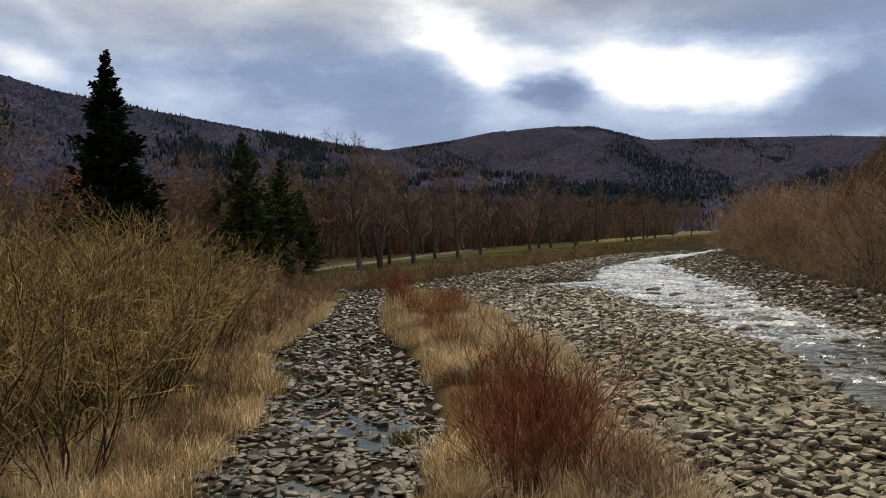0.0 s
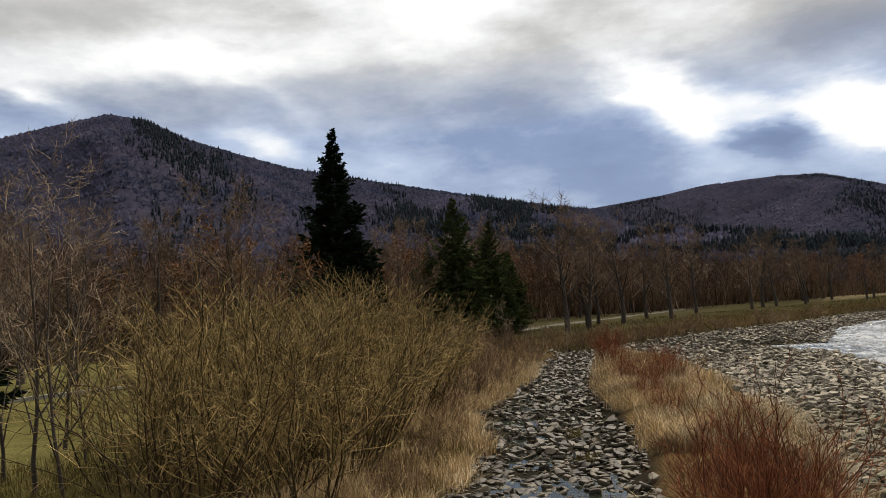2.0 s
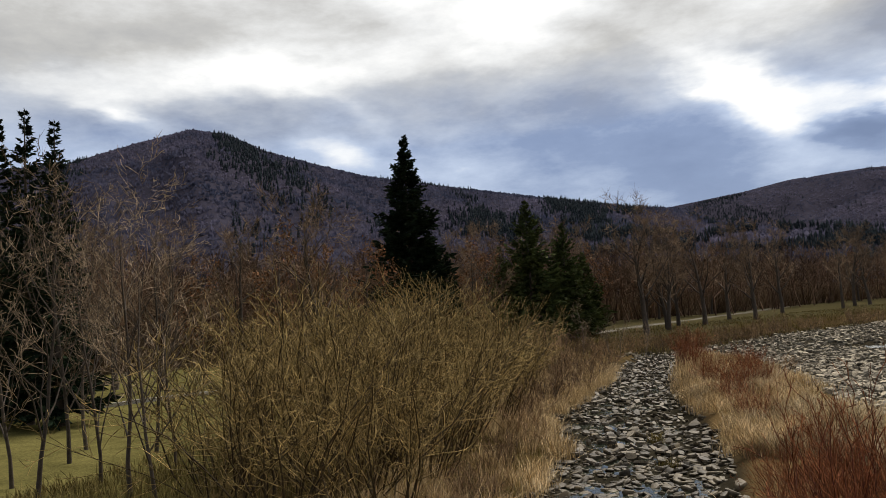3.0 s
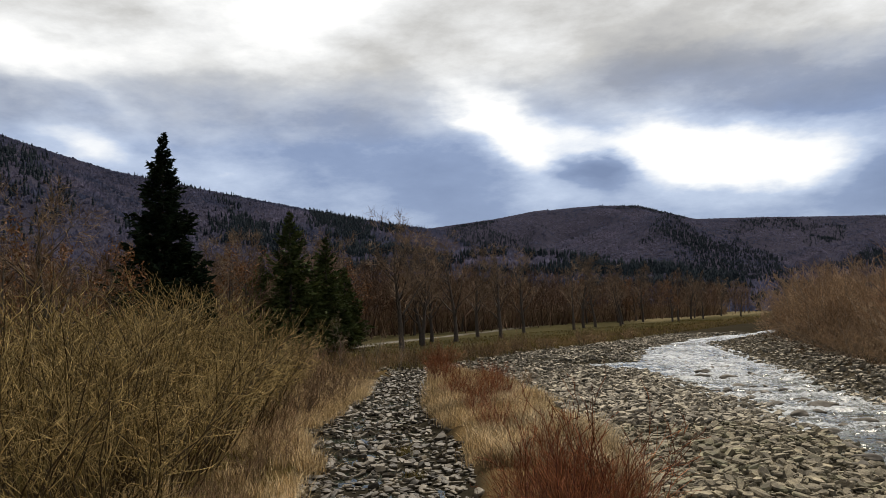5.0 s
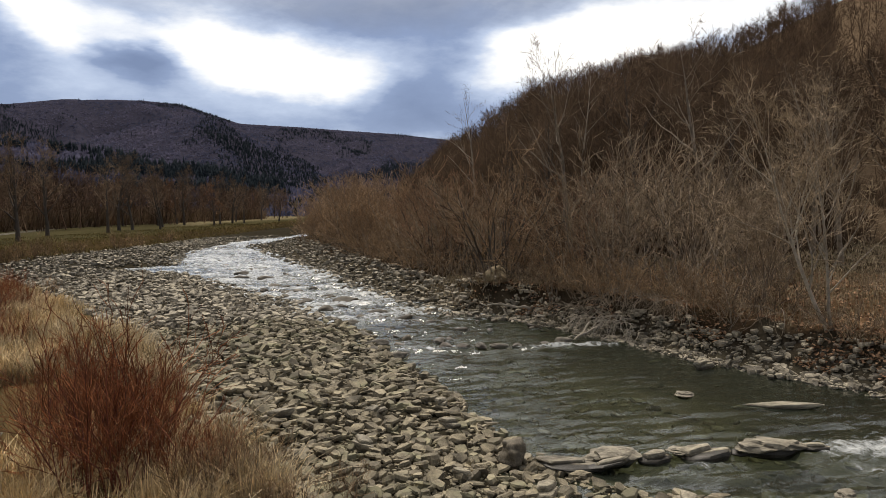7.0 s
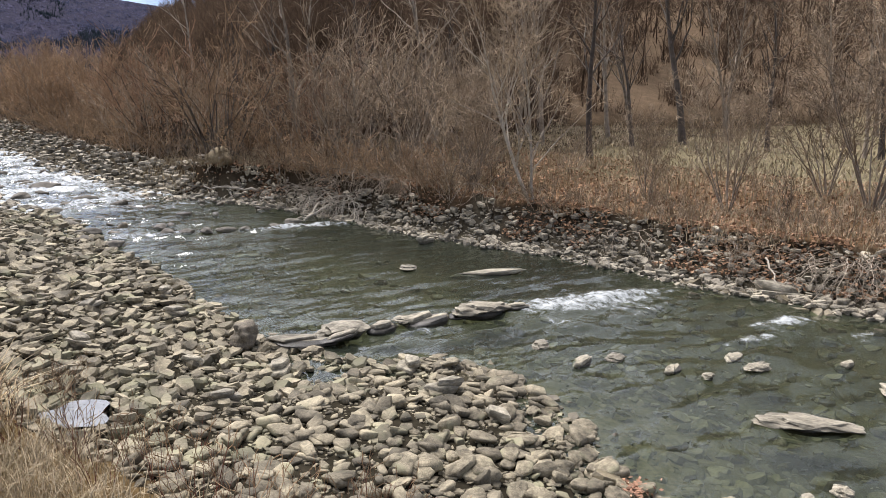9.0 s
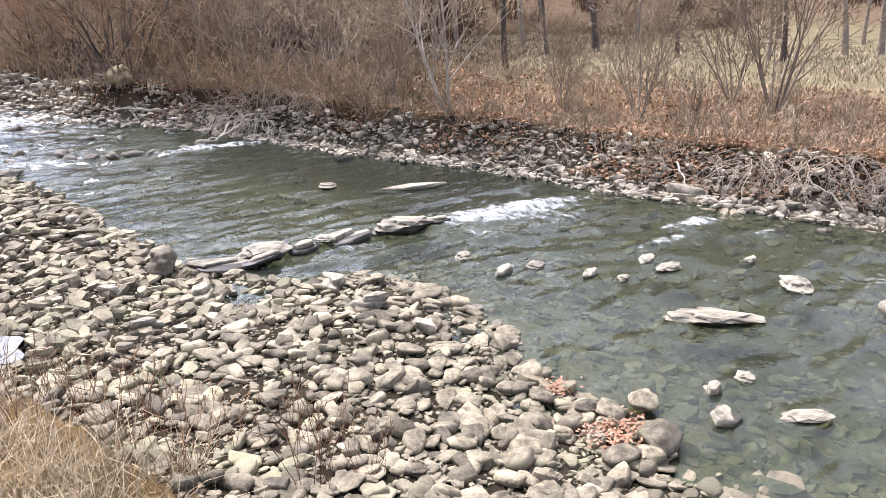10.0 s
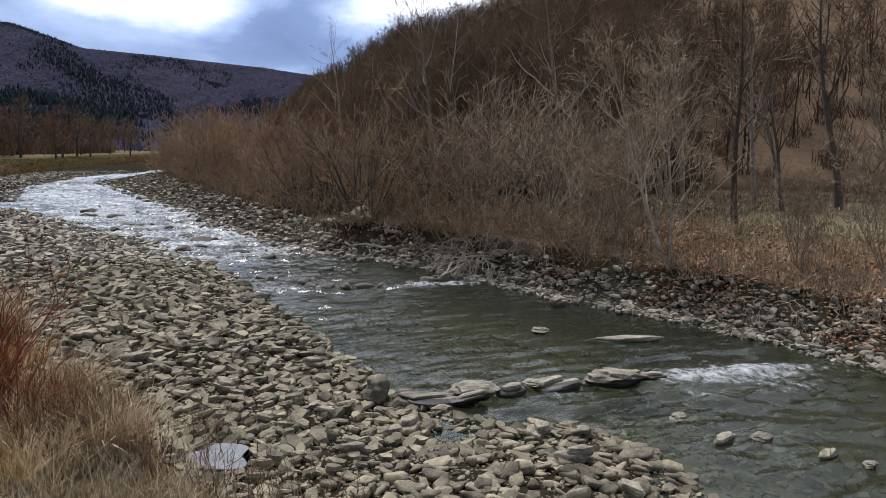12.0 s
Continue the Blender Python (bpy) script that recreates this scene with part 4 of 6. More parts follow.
LEANER = tree_meshes(84, 8.4, 0.068, PALE_BARK, TWIG, 19, 5, 4, 4, 0.2, 40, 0.46, 0.14, lean=(-0.16, 0.26), stems=2, tip=0.4, tip_w=0.009, fan=0.10)
tree("leaning_tree", "pale twin-stemmed leafless tree leaning over the bank", LEANER, 23.6, 14.6)
MULTI = [tree_meshes(s, 6.2, 0.040, BARK, TWIG, 10, 5, 3, 2, 0.2, 38, 0.44, 0.12, stems=8, tip=0.4, tip_w=0.010, split=False, fan=0.36) for s in (85, 86)]
for k, (x, y, s) in enumerate([(26.6, 8.6, 0.85), (29.6, 4.6, 1.25), (25.4, 18.6, 0.8), (31.5, 6.5, 0.9), (27.5, 12.0, 0.6)]):
    tree("stooled_tree", "leafless tree of several grey stems from one root", MULTI[k % 2], x, y, s, k * 1.4, "many-stemmed trees on the right bank", leaning=True)
for k, (x, y, s) in enumerate([(57.0, 5.0, 1.3), (58.5, 3.0, 1.2), (38.5, 31.7, 1.2), (62, 29, 1.1), (30.5, 36, 1.1), (52, 26, 1.1), (60, 20, 1.0), (66, 14, 1.0), (70, 5, 1.0), (41, 25, 0.9), (55, 34, 1.1), (46, 30, 1.0), (66, 22, 1.1), (75, 12, 1.1), (50, 8.5, 0.8)]):
    tree("bank_tree", "leafless grey-barked tree on the leaf-strewn bank", GREY[k % 3], x, y, s, k * 2.4, "trees on the right bank", leaning=True)
DARK_TREE = [tree_meshes(s, 13.0, 0.17, DARK_BARK, PARK_TWIG, 13, 4, 4, 2, 0.35, 40, 0.34, 0.14, tip=0.5, tip_w=0.011) for s in (87, 88)]
for k, (az, r, s) in enumerate([(46.0, 52, 1.05), (38.6, 66, 0.95), (36.2, 74, 0.95), (51.5, 58, 0.9), (43.0, 74, 1.0)]):
    x, y = at_bearing(az, r)
    tree("bank_tree", "dark-stemmed leafless tree rising out of the thicket", DARK_TREE[k % 2], x, y, s, az, "trees on the right bank", leaning=True)
for k, (x, y, s) in enumerate([(34.8, 18.4, 0.9), (49.2, 19.2, 1.25), (45.0, 20.8, 0.75), (50.4, 14.1, 0.85), (49.7, 7.6, 0.9)]):
    tree("bank_tree", "dark-stemmed leafless tree at the edge of the meadow", DARK_TREE[(k + 1) % 2], x, y, s, k * 2.1, "trees on the right bank", leaning=True)
BIRCH = tree_meshes(91, 15.5, 0.13, PALE_BARK, TWIG, 10, 4, 4, 3, 0.45, 42, 0.24, 0.12, tip=0.4, tip_w=0.005)
for az, r, s in [(41.2, 62, 1.0), (33.5, 66, 0.95), (57.5, 60, 0.9)]:
    x, y = at_bearing(az, r)
    tree("birch", "pale leafless birch standing above the thicket", BIRCH, x, y, s, az, "birches", leaning=True)

# ---- woods on the hills ----
def stuff(name, label, category, bits, material):
    v, f = join(*bits)
    return tagged(new(name, mesh_of(name, v, f, material)), label, category, kind="stuff")


def hill_tree(seed):
    """A small leafless tree for a wooded slope."""
    g = np.random.default_rng(seed)
    p = np.stack([0.25 * g.normal(size=6).cumsum() * 0.5, 0.25 * g.normal(size=6).cumsum() * 0.5, np.linspace(-0.5, 10, 6)], 1)[None]
    r = 0.13 * np.array([[1.3, 1, 0.8, 0.6, 0.4, 0.1]])
    p1, r1 = sprout(g, p, r, 13, 0.25, 0.98, 0.42, 48, 0.12, 4, 0.16, 0.6)
    p2, r2 = sprout(g, p1, r1, 4, 0.25, 1.0, 0.5, 40, 0.1, 2, 0.15, 0.8)
    v, f = join(tubes(p, r, 4), tubes(p1, r1), tubes(p2, np.maximum(r2, 0.014)), slivers(g, p2, 6, 1.3, 0.028, 0.7))
    tri = np.concatenate([a if a.shape[1] == 3 else np.concatenate([a[:, [0, 1, 2]], a[:, [0, 2, 3]]]) for a in f])
    return v, tri


def make_hill_wood(count, span, maker, name, label):
    g = np.random.default_rng(101)
    az = np.concatenate([g.uniform(27, 58, count * 3 // 4), g.uniform(58, 100, count - count * 3 // 4)])
    foot, crest = np.interp(az, *HILL_FOOT), np.interp(az, *HILL_RIDGE)
    r = foot + (span[0] + (span[1] - span[0]) * g.random(len(az))) * (crest - foot) - 4
    x, y = r * np.sin(np.radians(az)), r * np.cos(np.radians(az))
    shore = x - np.interp(y, RIGHT_Y, RIGHT_X)
    keep = shore > 14
    clearing = (az > 60) & (r < foot + 6)
    keep &= ~clearing
    x, y, az = x[keep], y[keep], az[keep]
    z = land(x, y)
    bits = []
    kind = g.integers(0, 5, len(x))
    for k in range(5):
        m = kind == k
        s = g.uniform(0.75, 1.15, m.sum())
        bits.append(scatter_copies(*maker(110 + k), np.stack([x[m], y[m], z[m]], 1), np.stack([s, s, s * g.uniform(0.9, 1.15, m.sum())], 1), g.uniform(0, 6.28, m.sum())))
    stuff(name, label, "woodland", bits, HILL_WOOD)


def slope_tree(seed):
    """A leafless tree higher up the slope: stem, few limbs and a haze of twigs."""
    g = np.random.default_rng(seed)
    p = np.stack([0.3 * g.normal(size=4), 0.3 * g.normal(size=4), np.linspace(-0.5, 9.5, 4)], 1)[None]
    p1, r1 = sprout(g, p, 0.12 * np.array([[1.2, 0.9, 0.6, 0.2]]), 9, 0.3, 0.98, 0.42, 46, 0.14, 3, 0.15, 0.6)
    v, f = join(tubes(p, 0.12 * np.array([[1.2, 0.9, 0.6, 0.2]])), slivers(g, p1, 13, 1.9, 0.045, 0.7), slivers(g, p, 9, 4.0, 0.07, 0.5))
    tri = np.concatenate([a if a.shape[1] == 3 else np.concatenate([a[:, [0, 1, 2]], a[:, [0, 2, 3]]]) for a in f])
    return v, tri


def far_broom(seed):
    """A distant leafless crown: thin upright blades round a stem."""
    g = np.random.default_rng(seed)
    n = 5
    a = np.arange(n) * 6.28 / n + g.uniform(0, 1.2, n)
    base = np.stack([np.cos(a) * 0.4, np.sin(a) * 0.4, g.uniform(0, 5, n)], 1)
    tip = np.stack([np.cos(a) * g.uniform(1, 4.2, n), np.sin(a) * g.uniform(1, 4.2, n), g.uniform(8, 13.5, n)], 1)
    side = np.stack([-np.sin(a), np.cos(a), np.zeros(n)], 1) * g.uniform(0.9, 1.8, n)[:, None]
    mid = (base + tip) / 2 + np.stack([np.cos(a), np.sin(a), 0 * a], 1) * 0.9
    v = np.stack([base, mid - side, tip, mid + side], 1).reshape(-1, 3)
    k = np.arange(n)[:, None] * 4
    return v, np.concatenate([k + np.array([0, 1, 2]), k + np.array([0, 2, 3])])


def far_spruce(seed):
    g = np.random.default_rng(seed)
    v, f = [], []
    for tier in range(3):
        z0, z1 = 1.5 + tier * 4.2, 8.0 + tier * 4.4
        a = np.arange(6) * np.pi / 3 + g.random() * 2
        wide = (3.1 - tier * 0.8) * g.uniform(0.7, 1.2, 6)
        at = len(v)
        v += [(0, 0, z1)] + [(w * math.cos(q), w * math.sin(q), z0 + g.uniform(-0.6, 0.6)) for q, w in zip(a, wide)]
        f += [(at, at + 1 + k, at + 1 + (k + 1) % 6) for k in range(6)]
    return np.array(v, float), np.array(f)


def make_far_wood(name, label, az0, az1, r0, r1, count, spruce_share, seed, bias=0.6, size=0.62):
    g = np.random.default_rng(seed)
    az = g.uniform(az0, az1, count)
    r = r0 + (r1 - r0) * g.random(count) ** bias
    x, y = r * np.sin(np.radians(az)), r * np.cos(np.radians(az))
    z = land(x, y)
    patch = fbm(az * 0.25 + seed, r * 0.0025, 4) + spruce_share(r, az)
    spruce = patch > g.normal(size=count) * 0.10
    s = size * g.uniform(0.7, 1.3, count)
    for title, mask, maker, mat, text, wide, high in (("bare", ~spruce, far_broom, HAZED_BARE, "leafless haze-blue", 1.5, 0.72), ("conifer", spruce, far_spruce, HAZED_NEEDLE, "dark conifer", 0.95, 0.82)):
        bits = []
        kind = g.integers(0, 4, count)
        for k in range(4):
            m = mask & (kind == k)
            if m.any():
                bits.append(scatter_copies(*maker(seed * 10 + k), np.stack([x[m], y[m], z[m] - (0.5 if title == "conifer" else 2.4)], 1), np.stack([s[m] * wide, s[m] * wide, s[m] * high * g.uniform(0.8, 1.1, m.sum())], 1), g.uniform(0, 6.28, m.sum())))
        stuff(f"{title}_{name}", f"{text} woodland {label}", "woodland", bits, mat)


def make_park_wood(count):
    """The back rows of the park and the wood behind it."""
    g = np.random.default_rng(131)
    az = g.uniform(-52, 19, count)
    r = np.interp(az, [-50, -20, 0, 12, 19], [80, 108, 150, 230, 350]) + 170 * g.random(count) ** 1.5
    x, y = r * np.sin(np.radians(az)), r * np.cos(np.radians(az))
    z = land(x, y)
    kind = g.integers(0, 4, count)
    bits = []
    for k in range(4):
        m = kind == k
        s = g.uniform(0.85, 1.3, m.sum())
        bits.append(scatter_copies(*slope_tree(140 + k), np.stack([x[m], y[m], z[m]], 1), np.stack([s, s, s], 1), g.uniform(0, 6.28, m.sum())))
    stuff("park_wood", "dense leafless brown wood behind the park", "woodland", bits, PARK_WOOD)


def under_bush(seed):
    """A low leafless thicket: thin shoots that fan out from the ground."""
    g = np.random.default_rng(seed)
    n = 34
    base = np.stack([g.normal(size=n) * 0.7, g.normal(size=n) * 0.7, np.full(n, -0.2)], 1)
    way = unit(np.stack([g.normal(size=n) * 0.35, g.normal(size=n) * 0.35, np.ones(n)], 1))
    tip = base + way * g.uniform(1.6, 3.8, n)[:, None]
    side = unit(np.cross(way, g.normal(size=(n, 3)))) * 0.06
    v = np.stack([base - side, base + side, tip], 1).reshape(-1, 3)
    return v, np.arange(len(v)).reshape(-1, 3)


def make_undergrowth(count):
    g = np.random.default_rng(151)
    az = g.uniform(-52, 17, count)
    r = np.interp(az, [-52, -20, 0, 10, 17], [80, 122, 170, 240, 330]) + 110 * g.random(count) ** 1.5
    x, y = r * np.sin(np.radians(az)), r * np.cos(np.radians(az))
    s = g.uniform(1.0, 2.1, count)
    stuff("undergrowth", "brown undergrowth between the trees of the wood", "undergrowth", [scatter_copies(*under_bush(152), np.stack([x, y, land(x, y) - 0.3], 1), np.stack([s * 1.4, s * 1.4, s], 1), g.uniform(0, 6.28, count))], UNDER_TWIG)


make_undergrowth(3200)
make_hill_wood(330, (0.0, 0.3), hill_tree, "hillside_wood", "bare brown trees at the foot of the steep hillside")
make_hill_wood(1500, (0.0, 0.25), under_bush, "hillside_brush", "brown brush between the trees of the hillside")
make_hill_wood(3400, (0.10, 1.03), slope_tree, "hilltop_wood", "bare brown woodland covering the steep hillside")
make_park_wood(1100)
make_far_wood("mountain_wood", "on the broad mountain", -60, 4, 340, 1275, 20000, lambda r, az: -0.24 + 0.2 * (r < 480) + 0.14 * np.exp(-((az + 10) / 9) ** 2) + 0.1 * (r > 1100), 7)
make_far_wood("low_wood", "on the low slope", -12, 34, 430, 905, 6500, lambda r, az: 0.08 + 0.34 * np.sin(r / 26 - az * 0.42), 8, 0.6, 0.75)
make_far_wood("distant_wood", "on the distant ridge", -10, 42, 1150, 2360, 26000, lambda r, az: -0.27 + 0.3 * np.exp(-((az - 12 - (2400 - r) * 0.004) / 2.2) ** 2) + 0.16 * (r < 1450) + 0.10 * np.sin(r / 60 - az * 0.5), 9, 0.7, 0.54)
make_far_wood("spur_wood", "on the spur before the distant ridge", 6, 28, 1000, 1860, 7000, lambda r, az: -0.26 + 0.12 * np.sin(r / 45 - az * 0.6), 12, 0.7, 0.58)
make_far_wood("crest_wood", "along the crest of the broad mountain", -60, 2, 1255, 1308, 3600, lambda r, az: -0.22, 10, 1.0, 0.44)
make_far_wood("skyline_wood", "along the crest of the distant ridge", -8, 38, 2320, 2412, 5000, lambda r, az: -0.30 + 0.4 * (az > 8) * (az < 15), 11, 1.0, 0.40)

# ---- stones ----
def slab_stone(seed, flat=0.36, worn=0.0, corners=7):
    """An angular, slabby stone about one metre long; worn: width of its rounded edges."""
    g = np.random.default_rng(seed)
    a = np.sort(np.arange(corners) / corners * 2 * np.pi + g.normal(size=corners) * 0.25)
    ring = g.uniform(0.62, 1.08, corners)
    slope, across = g.normal(size=2) * 0.25, g.uniform(0.55, 0.9)
    pts = []
    for level, size in ((-1.0, 0.78), (0.2, 1.0), (1.0, 0.84)):
        for q, w in zip(a, ring):
            w = w * size * g.uniform(0.92, 1.06)
            x, y = w * math.cos(q), across * w * math.sin(q)
            pts.append((x, y, flat * (level * g.uniform(0.85, 1.1) + slope[0] * x + slope[1] * y)))
    bm = bmesh.new()
    for q in pts:
        bm.verts.new(q)
    out = bmesh.ops.convex_hull(bm, input=bm.verts[:])
    loose = [q for q in bm.verts if not q.link_faces]
    if loose:
        bmesh.ops.delete(bm, geom=loose, context="VERTS")
    if worn:
        bmesh.ops.dissolve_limit(bm, angle_limit=radians(12), verts=bm.verts[:], edges=bm.edges[:])
        bmesh.ops.bevel(bm, geom=bm.edges[:], offset=worn, segments=1, affect="EDGES", clamp_overlap=True)
    bmesh.ops.triangulate(bm, faces=bm.faces[:])
    bm.verts.index_update()
    v = np.array([q.co[:] for q in bm.verts]) * 0.55
    f = np.array([[q.index for q in w.verts] for w in bm.faces])
    bm.free()
    return v, f


FINE = [slab_stone(200 + k, 0.26 + 0.04 * (k % 5), 0.085, 8) for k in range(8)]
WORN = [slab_stone(210 + k, 0.20 + 0.04 * (k % 6), 0.055, 6 + k % 3) for k in range(10)]
PLAIN = [slab_stone(220 + k, 0.26 + 0.05 * (k % 6), 0, 6 + k % 3) for k in range(10)]
ROUGH = [slab_stone(240 + k, 0.34, 0, 4) for k in range(6)]


def strew(g, x, y, low, high, power=2.2, lift=0.25):
    """Sizes, places and turns for stones at (x, y)."""
    n = len(x)
    size = low + (high - low) * g.random(n) ** power
    z = land(x, y) + size * (lift * 0.55 + 0.10 * g.random(n)) - 0.02
    s = np.stack([size, size * g.uniform(0.8, 1.15, n), size * g.uniform(0.5, 1.05, n)], 1)
    return np.stack([x, y, z], 1), s, g.uniform(0, 6.28, n), g.normal(size=(n, 2)) * 0.20


def pile(name, label, kinds, g, x, y, low, high, material, power=2.2, lift=0.25):
    place, s, turn, tilt = strew(g, x, y, low, high, power, lift)
    kind = g.integers(0, len(kinds), len(x))
    bits = [scatter_copies(*kinds[k], place[kind == k], s[kind == k], turn[kind == k], tilt[kind == k]) for k in range(len(kinds))]
    ob = stuff(name, label, "stones", bits, material)
    ob.data.set_sharp_from_angle(angle=radians(38 if kinds is WORN else 20))
    return ob


def between(g, count, y0, y1, left, right, bias=1.0):
    y = y0 + (y1 - y0) * g.random(count) ** bias
    a, b = left(y), right(y)
    return a + (b - a) * g.random(count), y


def left_edge(y):
    return np.interp(y, LEFT_Y, LEFT_X)


def right_edge(y):
    return np.interp(y, RIGHT_Y, RIGHT_X)


def strip_edge(y):
    return np.where(y < 72, np.interp(y, STRIP_Y, STRIP_X), np.maximum(np.interp(y, PARK_Y, PARK_X), -20))


g = np.random.default_rng(77)
BAR = "pale grey-beige angular cobbles heaped on the gravel bar"
# gravel bar, by distance
x, y = between(g, 5000, 1.0, 18, lambda q: strip_edge(q) - 0.6, lambda q: left_edge(q) + 0.5)
dry = ((x - 4.95) / 0.55) ** 2 + ((y - 11.3) / 0.6) ** 2 > 1
x, y = x[dry], y[dry]
near = np.hypot(x - 8.6, y - 5) < 2.3
close = y < 9.5
pile("bar_cobbles", BAR, WORN, g, x[~near & close], y[~near & close], 0.12, 0.50, STONE, 2.4)
pile("bar_cobbles", BAR, PLAIN, g, x[~near & ~close], y[~near & ~close], 0.12, 0.50, STONE, 2.4)
single_x, single_y = x[near][:300], y[near][:300]
pile("bar_cobbles", BAR, WORN, g, x[near][300:], y[near][300:], 0.12, 0.42, STONE, 2.4)
x, y = between(g, 7500, 1.0, 15, lambda q: strip_edge(q) - 0.6, lambda q: left_edge(q) + 0.3)
pile("fine_gravel", "fine grey gravel between the cobbles of the bar", ROUGH, g, x, y, 0.06, 0.17, STONE, 1.5)
x, y = between(g, 4200, 18, 34, lambda q: strip_edge(q) - 0.4, lambda q: left_edge(q) + 0.5)
pile("bar_cobbles", BAR, PLAIN, g, x, y, 0.16, 0.58, STONE, 2.2)
x, y = between(g, 5200, 34, 66, lambda q: strip_edge(q) - 0.4, lambda q: left_edge(q) + 0.3)
pile("bar_cobbles", "grey cobbles of the wide gravel bar", PLAIN, g, x, y, 0.2, 0.66, PALE_STONE, 2.0)
x, y = between(g, 4600, 66, 150, lambda q: strip_edge(q) - 0.5, lambda q: left_edge(q) + 0.2, 1.2)
pile("bar_cobbles", "grey cobbles at the far end of the gravel bar", ROUGH, g, x, y, 0.3, 0.8, PALE_STONE, 1.8)
# side channel
x, y = between(g, 1900, 12, 26, lambda q: np.interp(q, CHAN_Y, CHAN_L) - 0.2, lambda q: np.interp(q, CHAN_Y2, CHAN_R) + 0.3)
pile("channel_cobbles", "dark wet cobbles in the half-dry side channel", WORN, g, x, y, 0.14, 0.55, WET_STONE, 2.2, 0.12)
x, y = between(g, 2700, 26, 76, lambda q: np.interp(q, CHAN_Y, CHAN_L) - 0.2, lambda q: np.interp(q, CHAN_Y2, CHAN_R) + 0.3, 1.1)
pile("channel_cobbles", "dark cobbles in the upper side channel", PLAIN, g, x, y, 0.18, 0.62, WET_STONE, 2.0, 0.14)
x, y = between(g, 420, -8, 12, lambda q: np.interp(q, CHAN_Y, CHAN_L) - 0.2, lambda q: np.interp(q, CHAN_Y2, CHAN_R) + 0.3)
pile("channel_cobbles", "dark wet cobbles of the lower side channel", PLAIN, g, x, y, 0.16, 0.6, WET_STONE, 2.0, 0.12)
x, y = between(g, 500, -8, 1.0, lambda q: strip_edge(q) - 0.4, lambda q: left_edge(q) + 0.3)
pile("bar_cobbles", BAR, PLAIN, g, x, y, 0.14, 0.55, STONE, 2.2)
# right shore
x, y = between(g, 4600, -4, 36, lambda q: right_edge(q) - 0.5, lambda q: right_edge(q) + np.minimum(1.9, np.interp(q, RIM_Y, RIM_W) * 0.95))
pile("shore_cobbles", "tumbled grey stones along the steep shore", PLAIN, g, x, y, 0.12, 0.46, PALE_STONE, 2.6, 0.3)
x, y = between(g, 3600, -4, 34, lambda q: right_edge(q) - 0.2, lambda q: right_edge(q) + np.minimum(2.1, np.interp(q, RIM_Y, RIM_W)))
pile("fine_gravel", "fine grey gravel on the steep shore", ROUGH, g, x, y, 0.07, 0.18, PALE_STONE, 1.5)
x, y = between(g, 2400, 34, 120, lambda q: right_edge(q) - 0.3, lambda q: right_edge(q) + np.interp(q, RIM_Y, RIM_W), 1.2)
pile("shore_cobbles", "grey stones of the far shore", ROUGH, g, x, y, 0.25, 0.8, PALE_STONE, 1.8)
# river bed
x, y = between(g, 1900, -2, 24, lambda q: left_edge(q), lambda q: right_edge(q), 1.3)
pool = (right_edge(y) - x < 4.5) & (y > 8) & (g.random(len(x)) < 0.85)
x, y = x[~pool], y[~pool]
pile("bed_cobbles", "brownish cobbles on the river bed", PLAIN, g, x, y, 0.2, 0.6, BED_STONE, 2.0, -0.05)
x, y = between(g, 1500, -3, 9, lambda q: left_edge(q) - 0.2, lambda q: left_edge(q) + 5.5, 1.6)
pile("bed_gravel", "brown gravel under the shallow edge of the stream", PLAIN, g, x, y, 0.10, 0.34, BED_STONE, 1.8, 0.05)
x, y = between(g, 240, 26, 85, lambda q: left_edge(q) + 0.3, lambda q: right_edge(q) - 0.3)
place, s, turn, tilt = strew(g, x, y, 0.3, 0.95, 2.0)
place[:, 2] = -0.06 + 0.05 * g.random(len(x))
stuff("riffle_stones", "dark stones breaking the shallow water", "stones", [scatter_copies(*PLAIN[k], place[k::10], s[k::10], turn[k::10], tilt[k::10]) for k in range(10)], WET_STONE)

def boulder_shape(seed, flat=0.75, beds=0.0):
    """A weathered rock; beds: how strongly it breaks into flat beds."""
    bm = bmesh.new()
    bmesh.ops.create_icosphere(bm, subdivisions=4 if beds else 3, radius=1.0)
    v = np.array([p.co[:] for p in bm.verts])
    f = np.array([[p.index for p in q.verts] for q in bm.faces])
    bm.free()
    g = np.random.default_rng(seed)
    shift = Vector((seed * 3.7, seed * 1.3, 0))
    for _ in range(8):
        n = unit(g.normal(size=3) * np.array([1, 1, 0.5]))
        v = v - np.clip(v @ n - g.uniform(0.62, 0.9), 0, None)[:, None] * n * 0.85
    bump = np.array([noise.noise(Vector(p) * 1.3 + shift) * 0.28 + noise.noise(Vector(p) * 3.5 + shift) * (0.10 if beds else 0.11) + noise.noise(Vector(p) * 8.0 + shift) * (0.06 if beds else 0.0) - abs(noise.noise(Vector(p) * 2.2 - shift)) * (0.22 if beds else 0.0) for p in v])
    v = v * (1 + bump)[:, None] * np.array([1, 0.85, flat])
    if beds:
        z = v[:, 2] / flat * 1.5 + 0.5 * v[:, 0] + 0.8 * bump
        step = np.floor(z) + smooth((z - np.floor(z)) * 2.2 - 0.6)
        v[:, 2] += beds * (step - z) / 1.5 * flat
        v[:, :2] *= (1 - 0.10 * beds * np.sin(z * 2 * np.pi))[:, None]
    return v * 0.6, f


